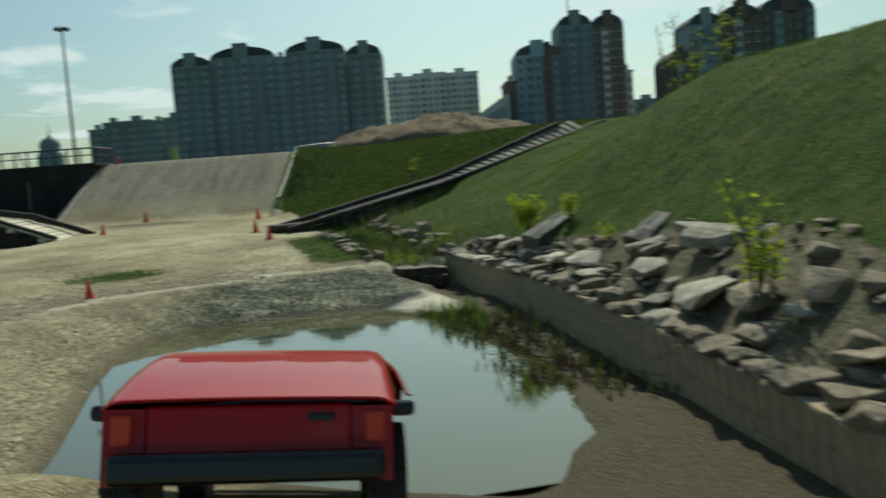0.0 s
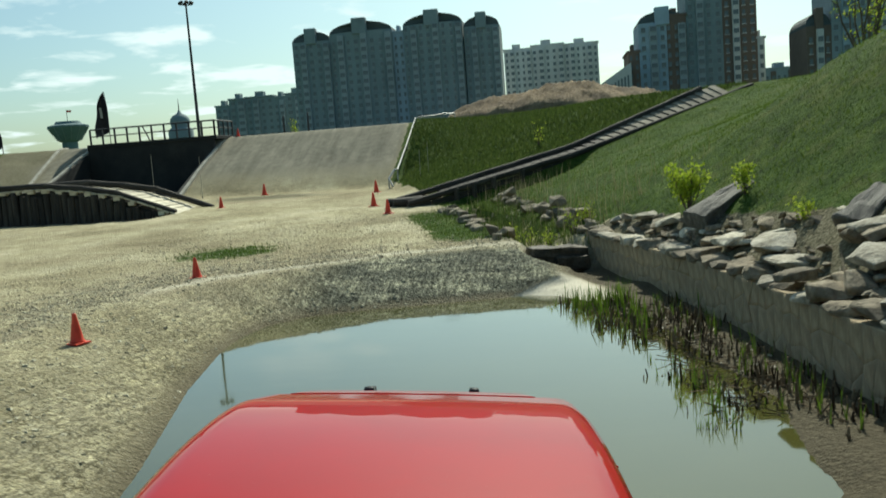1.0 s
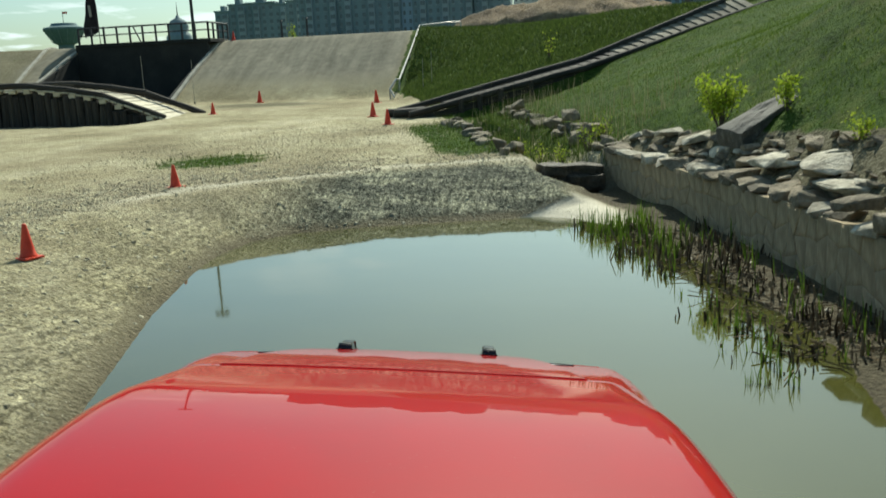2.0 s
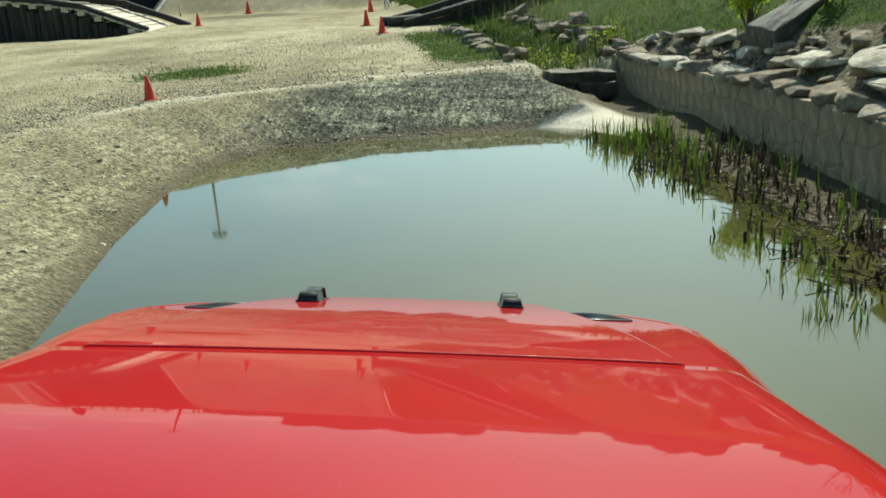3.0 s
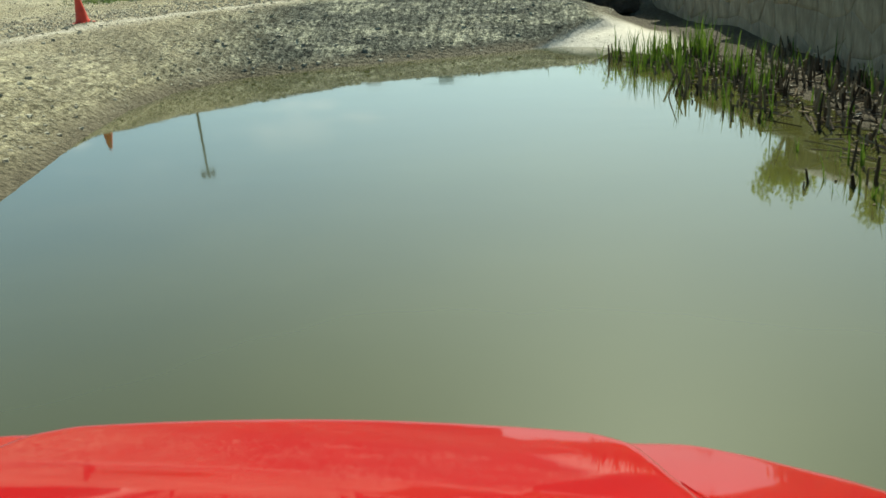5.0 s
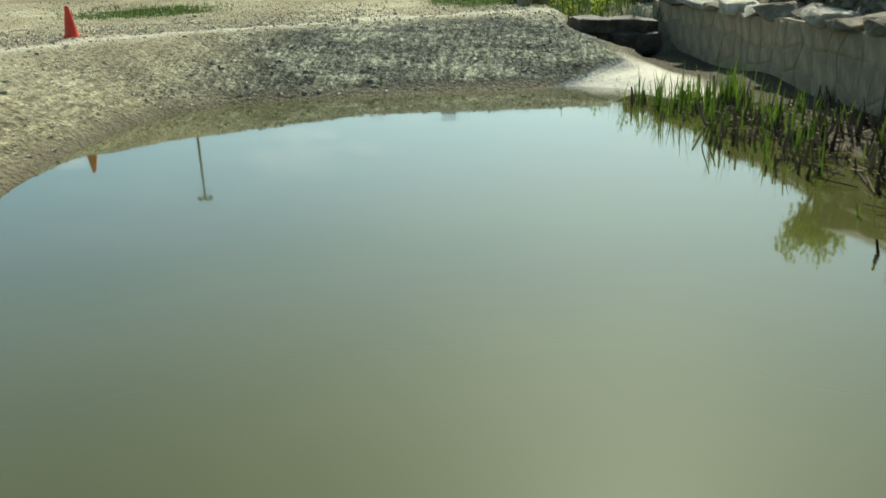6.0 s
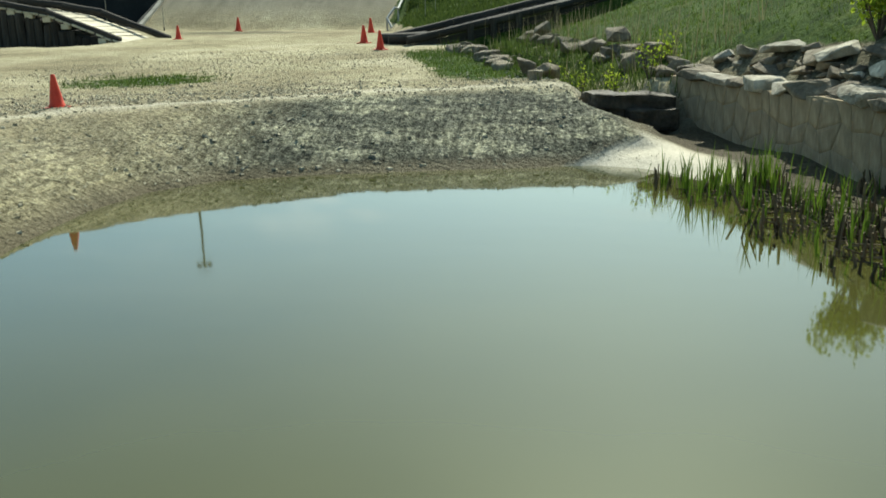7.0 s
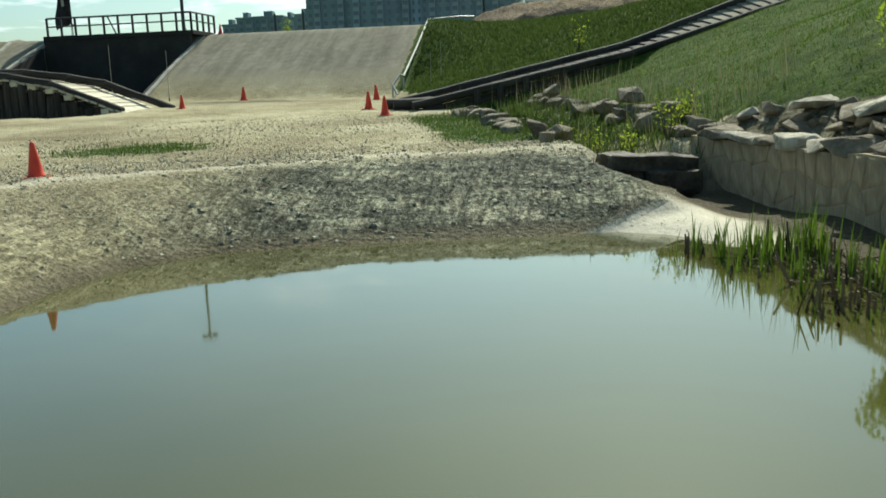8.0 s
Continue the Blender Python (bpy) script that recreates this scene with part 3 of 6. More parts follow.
def make_rocks():
    # a course of flat stones on the wall's edge
    y = 4.4
    while y < 22.7:
        l = RNG.uniform(0.38, 0.78)
        x, way = wall_point(y + l / 2)
        h = RNG.uniform(0.14, 0.24)
        bm = rock_bm(RNG, (RNG.uniform(0.46, 0.66), l * 1.05, h), points=26)
        ob = part("rock", bm, M_ROCK if RNG.random() < 0.22 else M_DARK_ROCK)
        ob.matrix_basis = pose(x + 0.2 + RNG.uniform(-0.06, 0.1), y + l / 2, WALL_TOP - 0.035, RNG.uniform(-5, 5), RNG.uniform(-10, 4),
                               math.degrees(math.atan2(way.y, way.x)) - 90 + RNG.uniform(-14, 14))
        tagged(ob, "flat weathered limestone slab capping the pond wall", "rock", "capping stones")
        y += l * 0.97
    # loose blocks heaped behind it
    for k in range(110):
        y = RNG.uniform(4.5, 22.8)
        x, way = wall_point(y)
        off = 0.5 + 1.25 * RNG.random() ** 1.4 * float(np.interp(y, [12, 16, 18], [1.2, 0.7, 0.32]))
        s = RNG.choice((0.2, 0.24, 0.28, 0.34, 0.42, 0.55)) * RNG.uniform(0.8, 1.2)
        put_rock(x + off, y, (s, s * RNG.uniform(0.7, 1.4), s * RNG.uniform(0.22, 0.5)), RNG.uniform(0, 360),
                 (RNG.uniform(-12, 12), RNG.uniform(-24, 4)), sink=0.35)
    # large bright slabs that stand out
    for x, y, size, turn, tilt in ((4.42, 15.2, (0.75, 1.25, 0.2), -20, (4, -8)), (4.35, 14.3, (0.6, 0.9, 0.16), 15, (2, -6)),
                                   (4.95, 12.3, (0.6, 0.8, 0.18), 10, (5, -12)), (4.75, 11.0, (0.5, 0.7, 0.16), -25, (-3, -10)),
                                   (3.0, 21.2, (0.55, 0.7, 0.15), 20, (0, -6)), (3.35, 19.9, (0.65, 0.75, 0.15), -12, (3, -10)),
                                   (5.2, 13.2, (0.5, 0.7, 0.16), 35, (-6, -16)), (5.15, 10.0, (0.9, 1.2, 0.24), -15, (3, -12)), (5.75, 11.4, (0.8, 1.1, 0.22), 25, (5, -16)), (5.4, 8.9, (0.7, 0.9, 0.2), 10, (2, -10)), (4.0, 16.6, (0.6, 0.8, 0.2), 5, (2, -8))):
        put_rock(x, y, size, turn, tilt, M_ROCK if y > 9.5 else M_DARK_ROCK, label="broad sunlit limestone slab lying on the bank", sink=0.1, lift=0.05, points=20)
    # rubble between the blocks
    for k in range(130):
        y = RNG.uniform(8.5, 21.5)
        off = 0.4 + float(np.interp(y, [8, 16, 20], [1.7, 0.9, 0.4])) * RNG.random()
        s = RNG.uniform(0.11, 0.25)
        put_rock(wall_point(y)[0] + off, y, (s, s * RNG.uniform(0.8, 1.4), s * RNG.uniform(0.4, 0.7)), RNG.uniform(0, 360),
                 (RNG.uniform(-15, 15), RNG.uniform(-20, 10)), M_DARK_ROCK, label="small brown stone in the rubble on the bank", sink=0.25, group="rubble on the bank", points=11)
    # two dark slabs leaning out of the slope
    for x, y, size, turn, tilt, up in ((4.2, 18.5, (1.45, 0.5, 0.27), 30, (10, -24), 0.1), (5.4, 14.0, (1.0, 0.42, 0.17), 40, (8, -26), 0.08)):
        bm = hewn_bm(size)
        for v in bm.verts:
            k = 1 - 0.42 * v.co.x / size[0]
            v.co.y *= k
            v.co.z *= k
        ob = part("rock", bm, M_SLATE)
        ob.matrix_basis = pose(x, y, ground_z(x, y) + up, tilt[0], tilt[1], turn)
        tagged(ob, "long grey slab leaning out of the grassy bank", "rock", "stones along the wall")
    # stones lining the ditch
    for k in range(70):
        y = RNG.uniform(23.2, 34.5)
        cx = 0.9 - 0.29 * (y - 22.4)
        side = RNG.choice((-1, 1, 1))
        x = cx + side * RNG.uniform(0.75, 1.25) + (0.25 if side > 0 else 0)
        s = RNG.uniform(0.28, 0.62)
        put_rock(x, y, (s, s * RNG.uniform(0.7, 1.2), s * RNG.uniform(0.4, 0.75)), RNG.uniform(0, 360),
                 (RNG.uniform(-12, 12), RNG.uniform(-12, 12)), material=M_DARK_ROCK, label="brown field stone lining the dry ditch", group="stones along the ditch")
    # the slab over the outlet; the void's shade is put into the stones' colour
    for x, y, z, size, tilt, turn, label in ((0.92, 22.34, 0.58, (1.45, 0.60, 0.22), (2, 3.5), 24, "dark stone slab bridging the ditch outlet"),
                                             (1.22, 22.28, 0.30, (0.85, 0.6, 0.36), (3, 0), 20, "stone under the outlet slab, dark for the shade there"),
                                             (0.62, 22.24, 0.34, (0.75, 0.55, 0.34), (0, 4), 24, "stone under the outlet slab, dark for the shade there")):
        ob = part("rock", hewn_bm(size), M_OUTLET_ROCK)
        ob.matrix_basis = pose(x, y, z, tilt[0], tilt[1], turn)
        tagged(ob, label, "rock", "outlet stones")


make_rocks()


# ---------------------------------------------------------------- traffic cones
def make_cone(height, x, y, turn, tall_label):
    m = pose(x, y, ground_z(x, y) - 0.01, RNG.uniform(-2, 2), RNG.uniform(-2, 2), turn)
    cone = thing("traffic_cone", m, tall_label, "traffic cone", "cones marking the course")
    s = height / 0.48
    bm = bmesh.new()
    add_box(bm, (0.29 * s, 0.29 * s, 0.03 * s), Matrix.Translation((0, 0, 0.015 * s)), 0.012 * s, 2)
    part("base", bm, M_CONE, cone)
    bm = bmesh.new()
    add_lathe(bm, [(0.118 * s, 0.028 * s), (0.112 * s, 0.05 * s), (0.098 * s, 0.075 * s), (0.082 * s, 0.17 * s), (0.066 * s, 0.26 * s),
                   (0.046 * s, 0.37 * s), (0.031 * s, 0.455 * s), (0.027 * s, 0.475 * s), (0.018 * s, 0.48 * s)], 24)
    part("body", bm, M_CONE, cone, smooth=True)
    return cone


for h, x, y in ((0.48, -6.42, 13.2), (0.48, -7.16, 19.42)):
    make_cone(h, x, y, RNG.uniform(0, 90), "plain orange-red plastic cone on trampled clay")
for h, x, y in ((0.68, -8.7, 47.0), (0.6, -6.75, 37.0), (0.56, -5.4, 33.2), (0.56, -15.65, 42.2), (0.68, -16.35, 50.8), (0.6, -21.3, 60.6)):
    make_cone(h, x, y, RNG.uniform(0, 90), "tall orange-red plastic cone on dusty ground")


# ---------------------------------------------------------------- reeds and sedges in the mud
def leaf_material(name, low, high, trans=0.25):
    m, nt, b = base_material(name, 0.75)
    geo = nt.nodes.new("ShaderNodeNewGeometry")
    col = ramp_node(nt, geo.outputs["Random Per Island"], [(0.0, low), (1.0, high)])
    nt.links.new(col, b.inputs["Base Color"])
    b.inputs["Specular IOR Level"].default_value = 0.12
    t = nt.nodes.new("ShaderNodeBsdfTranslucent")
    nt.links.new(col, t.inputs["Color"])
    mix = nt.nodes.new("ShaderNodeMixShader")
    mix.inputs[0].default_value = trans
    nt.links.new(b.outputs[0], mix.inputs[1])
    nt.links.new(t.outputs[0], mix.inputs[2])
    nt.links.new(mix.outputs[0], nt.nodes["Material Output"].inputs["Surface"])
    return m


M_REED = leaf_material("reed_green", (0.040, 0.085, 0.012), (0.19, 0.29, 0.035), 0.35)
M_REED_DRY = leaf_material("reed_dry", (0.035, 0.024, 0.014), (0.27, 0.205, 0.12), 0.1)
M_GRASS = leaf_material("grass_blades", (0.034, 0.074, 0.009), (0.155, 0.220, 0.038), 0.42)
# darker olive: the far slope's shade is put into this blade colour
M_OLIVE_GRASS = leaf_material("olive_grass", (0.039, 0.071, 0.014), (0.130, 0.174, 0.043), 0.32)
M_STRAW = leaf_material("dry_stalks", (0.20, 0.17, 0.09), (0.42, 0.37, 0.22), 0.2)
M_LEAF = leaf_material("spring_leaves", (0.20, 0.30, 0.02), (0.46, 0.54, 0.07), 0.45)
M_TWIG = surface("twig_bark", (0.05, 0.04, 0.03), (0.10, 0.08, 0.055), (0.16, 0.13, 0.09), 4, 40, 0.9)


def add_blade(bm, foot, height, width, lean, turn, bend=0.25, steps=3):
    """A tapering leaf with a fold, two sides of one sheet."""
    side = Vector((math.cos(turn), math.sin(turn), 0))
    out = Vector((-math.sin(turn), math.cos(turn), 0))
    last = None
    for k in range(steps + 1):
        s = k / steps
        p = Vector(foot) + Vector((0, 0, height * (s - 0.12 * bend * s * s))) + out * (lean * height * s + bend * height * s ** 3)
        w = width * (1 - s) ** 0.7 * 0.5 + 0.0006
        now = (bm.verts.new(p - side * w), bm.verts.new(p + out * w * 0.35), bm.verts.new(p + side * w))
        if last:
            bm.faces.new((last[0], last[1], now[1], now[0]))
            bm.faces.new((last[1], last[2], now[2], now[1]))
        last = now


def make_reed_clump(x, y, green, dry, height, wide):
    z = min(ground_z(x, y), 0.3)
    clump = thing("reed_clump", pose(x, y, max(z, -0.25)),
                  "young green reeds with brown stubble in shallow mud" if green > dry else "broken brown reed stubble in shallow mud", "reeds", "reeds along the pond")
    if green:
        bm = bmesh.new()
        for _ in range(green):
            r, a = wide * math.sqrt(RNG.random()), RNG.uniform(0, 6.28)
            h = height * RNG.uniform(0.55, 1.1)
            foot = (r * math.cos(a), r * math.sin(a), -0.03)
            for _ in range(RNG.choice((1, 2, 2, 3))):
                add_blade(bm, foot, h * RNG.uniform(0.7, 1.05), RNG.uniform(0.012, 0.026), RNG.uniform(0.0, 0.16), RNG.uniform(0, 6.28), RNG.uniform(0, 0.25))
        tagged(part("leaf_tuft", bm, M_REED, clump), kind="stuff")
    if dry:
        bm = bmesh.new()
        for _ in range(dry):
            r, a = wide * 1.25 * math.sqrt(RNG.random()), RNG.uniform(0, 6.28)
            h = RNG.uniform(0.06, 0.24) * (1.7 if RNG.random() < 0.14 else 1)
            foot = Vector((r * math.cos(a), r * math.sin(a), -0.05))
            k = 0.5 if RNG.random() < 0.12 else 0.14
            tip = foot + Vector((RNG.uniform(-k, k) * h, RNG.uniform(-k, k) * h, h))
            w = RNG.uniform(0.006, 0.021)
            add_tube(bm, (foot, (foot + tip) / 2 + Vector((RNG.uniform(-0.02, 0.02), RNG.uniform(-0.02, 0.02), 0)), tip), [w, w * 0.9, w * 0.55], 5)
        tagged(part("stubble", bm, M_REED_DRY, clump), kind="stuff")
    return clump


def shore_right(y):
    pts = SHORE[10:19]
    for (ax, ay), (bx, by) in zip(pts, pts[1:]):
        if by <= y <= ay:
            return ax + (y - ay) / (by - ay) * (bx - ax)
    return pts[-1][0]


def make_reeds():
    for k in range(44):          # green stand at the far end
        y = 15.4 + 2.8 * RNG.random() ** 0.7
        x = shore_right(y) + RNG.uniform(-0.35, 0.8)
        make_reed_clump(x, y, RNG.randint(3, 8), RNG.randint(3, 8), RNG.uniform(0.34, 0.66), 0.2)
    for k in range(48):          # stubble belt towards the wall and along the shore
        y = RNG.uniform(10.5, 16.8)
        wall_x = wall_point(y)[0]
        x = min(shore_right(y) + RNG.uniform(-0.35, 1.0), wall_x - 0.2)
        make_reed_clump(x, y, RNG.choice((0, 0, 1, 2, 3)), RNG.randint(6, 14), RNG.uniform(0.3, 0.55), 0.28)
    for k in range(32):          # single shoots standing in the water
        y = RNG.uniform(10.2, 16.5)
        make_reed_clump(shore_right(y) - RNG.uniform(0.1, 0.55), y, RNG.randint(1, 3), RNG.choice((0, 1, 2)), RNG.uniform(0.25, 0.5), 0.08)
    for k in range(40):          # dark stubble and tufts at the foot of the wall
        y = RNG.uniform(9.5, 18.5)
        make_reed_clump(wall_point(y)[0] - RNG.uniform(0.12, 0.75), y, RNG.randint(0, 3), RNG.randint(6, 12), RNG.uniform(0.25, 0.5), 0.2)


make_reeds()


# ---------------------------------------------------------------- shrubs and the young tree
def make_shrub(name, x, y, height, spread_r, stems, leaves, leaf, label, category, sink=0.05, bare=0.25):
    z = ground_z(x, y)
    shrub = thing(name, pose(x, y, z - sink), label, category)
    bm, lm = bmesh.new(), bmesh.new()
    tips = []
    for k in range(stems):
        a = RNG.uniform(0, 6.28)
        r = spread_r * RNG.uniform(0.3, 1.0)
        top = Vector((r * math.cos(a), r * math.sin(a), height * RNG.uniform(0.6, 1.0)))
        mid = top * 0.5 + Vector((RNG.uniform(-1, 1), RNG.uniform(-1, 1), 0)) * 0.08 * height
        w = 0.012 * height + 0.004
        add_tube(bm, ((0, 0, 0), mid, top), [w, w * 0.6, w * 0.25], 5)
        for _ in range(4):
            s = RNG.uniform(bare, 1.0)
            p = mid * (2 * s) if s < 0.5 else mid + (top - mid) * (2 * s - 1)
            q = p + Vector((RNG.uniform(-1, 1), RNG.uniform(-1, 1), RNG.uniform(0.0, 1))) * spread_r * 0.4
            add_tube(bm, (p, q), [w * 0.4, w * 0.15], 4)
            tips += [(p, q)] * 2
        tips.append((mid, top))
    for _ in range(leaves):
        p, q = RNG.choice(tips)
        c = p + (q - p) * RNG.uniform(0.25, 1.08) + Vector((RNG.gauss(0, 1), RNG.gauss(0, 1), RNG.gauss(0, 1))) * leaf * 0.8
        u = Vector((RNG.gauss(0, 1), RNG.gauss(0, 1), RNG.gauss(0, 1))).normalized()
        v = u.cross(Vector((RNG.gauss(0, 1), RNG.gauss(0, 1), RNG.gauss(0, 1)))).normalized()
        l = leaf * RNG.uniform(0.6, 1.2)
        a, b, d, e = c - u * l * 0.5, c + v * l * 0.24, c + u * l * 0.5, c - v * l * 0.24
        lm.faces.new([lm.verts.new(t) for t in (a, b, d, e)])
    part("stem" if height < 2 else "trunk", bm, M_TWIG, shrub)
    tagged(part("leaves" if height < 2 else "crown", lm, M_LEAF, shrub), kind="stuff" if height < 2 else "")
    return shrub


make_shrub("shrub", 3.72, 19.6, 1.08, 0.46, 12, 1100, 0.10, "young yellow-green shrub among the limestone blocks", "shrub", bare=0.5)
make_shrub("shrub", 4.62, 18.35, 0.66, 0.26, 7, 330, 0.085, "small yellow-green shrub behind a grey slab", "shrub", bare=0.5)
make_shrub("shrub", 4.85, 15.4, 0.35, 0.28, 7, 260, 0.06, "low leafy plant between limestone blocks", "shrub")
for x, y, h in ((0.75, 23.2, 0.75), (0.2, 24.1, 0.7), (1.35, 23.6, 0.8), (-0.3, 25.6, 0.6), (0.55, 22.35, 0.55), (1.75, 24.4, 0.7)):
    make_shrub("shrub", x, y, h, 0.3, 6, 130, 0.07, "leggy yellow-green weed in the stony ditch", "shrub")
make_shrub("young_tree", 10.9, 30.2, 3.6, 0.95, 9, 420, 0.12, "thin young tree with yellow-green spring leaves on the bank", "tree", bare=0.3)
make_shrub("young_tree", 13.6, 33.5, 4.2, 1.1, 9, 380, 0.12, "thin young tree with yellow-green spring leaves on the bank", "tree", bare=0.3)
make_shrub("sapling", 5.25, 8.5, 2.0, 0.34, 6, 330, 0.10, "slim yellow-green sapling rising from the rubble behind the wall", "tree", bare=0.35)
make_shrub("shrub", 0.2, 47.2, 1.3, 0.3, 5, 90, 0.12, "slender sapling on the mown far bank", "shrub")


# ---------------------------------------------------------------- log staircase up the bank
def frame_along(a, b):
    """A pose at a whose z axis runs to b."""
    a, b = Vector(a), Vector(b)
    return Matrix.Translation(a) @ (b - a).to_track_quat("Z", "Y").to_matrix().to_4x4()


def log_bm(length, radius, sides=10):
    bm = bmesh.new()
    n = max(3, int(length / 0.8))
    pts = [(0.012 * math.sin(k * 1.7), 0.012 * math.cos(k * 2.3), length * k / n) for k in range(n + 1)]
    add_tube(bm, pts, [radius * (1 + 0.05 * math.sin(k * 2.1)) for k in range(n + 1)], sides)
    return bm


def make_stairs():
    far = [(-5.6, 36.4, 1.42), (1.75, 40.9, 3.12), (8.2, 45.0, 5.45)]
    near = [(-5.0, 35.4, 1.30), (1.9, 39.6, 2.78), (4.4, 41.2, 3.50), (10.7, 45.2, 5.42)]
    stairs = thing("log_staircase", pose(*far[0]), "long weathered timber staircase climbing the grassy bank", "staircase")
    inv = Matrix.Translation(-Vector(far[0]))

    def at(line, x):
        for a, b in zip(line, line[1:]):
            if x <= b[0] or b == line[-1]:
                s = (x - a[0]) / (b[0] - a[0])
                return Vector(a).lerp(Vector(b), s)

    for line in (far, near):
        for a, b in zip(line, line[1:]):
            bm = log_bm((Vector(b) - Vector(a)).length + 0.1, 0.13)
            ob = part("side_beam", bm, M_TIMBER, stairs)
            ob.matrix_basis = inv @ frame_along(a, b)
    # stacked boards under the beam that faces the course
    for k in range(13):
        x0, x1 = -5.0 + k * 0.92, -5.0 + (k + 1) * 0.92 - 0.02
        a, b = at(near, x0), at(near, x1)
        for j in range(7):
            drop = 0.24 + 0.2 * j
            ga = ground_z(a.x, a.y - 0.1) - 0.15
            if a.z - drop < ga - 0.1:
                continue
            bm = box_bm((0.09, 0.19, (b - a).length), Matrix.Translation((0, 0, (b - a).length / 2)), 0.015)
            ob = part("board", bm, M_TIMBER, stairs)
            ob.matrix_basis = inv @ frame_along((a.x, a.y - 0.02 * (j % 2), a.z - drop), (b.x, b.y - 0.02 * (j % 2), b.z - drop))
    tread = bpy.data.meshes.new("tread")
    bm = box_bm((0.43, 1.0, 0.09), Matrix(), 0.015)
    bm.to_mesh(tread)
    bm.free()
    tread.materials.append(M_STEP)
    dark = tread.copy()
    dark.materials.clear()
    dark.materials.append(M_TIMBER)
    for k in range(34):
        x = -3.9 + k * 0.385
        p, q = at(far, x), at(near, x + 0.75)
        c = (p + q) / 2
        d = q - p
        m = Matrix.Translation(c - Vector((0, 0, 0.10))) @ Matrix.Rotation(math.atan2(d.y, d.x) - math.pi / 2, 4, "Z") @ Matrix.Rotation(math.atan2(d.z, d.xy.length), 4, "X") @ Matrix.Rotation(radians(11), 4, "Y")
        piece("tread", tread if k > 17 else dark, stairs, inv @ m @ Matrix.Diagonal((1.05, d.length * 0.95, 1, 1)))
    for x, h in ((-3.1, 1.0), (-2.4, 1.2), (-1.6, 1.1), (-0.4, 0.9)):
        p = at(near, x)
        ob = part("post", tube_bm(((0, 0, -h), (0, 0, 0.06)), 0.11, 10), M_TIMBER, stairs)
        ob.matrix_basis = inv @ Matrix.Translation(p + Vector((0, -0.14, 0)))
    # end block on the course
    for dx, dy in ((0.0, 0.0), (0.35, -0.45)):
        ob = part("end_beam", log_bm(1.5, 0.17), M_TIMBER, stairs)
        ob.matrix_basis = inv @ frame_along((-6.0 + dx, 36.1 + dy, 1.36), (-4.6 + dx, 36.5 + dy, 1.4))


make_stairs()


# ---------------------------------------------------------------- log bridge on the course
def bridge_z(x):
    """Top of the kerb logs."""
    pts = ((-34.0, 2.2), (-30.5, 2.95), (-27.2, 3.15), (-24.0, 3.12), (-22.0, 2.86), (-20.3, 2.55), (-17.4, 1.44))
    for (a, za), (b, zb) in zip(pts, pts[1:]):
        if x <= b or b == -17.4:
            return za + (zb - za) * (x - a) / (b - a)


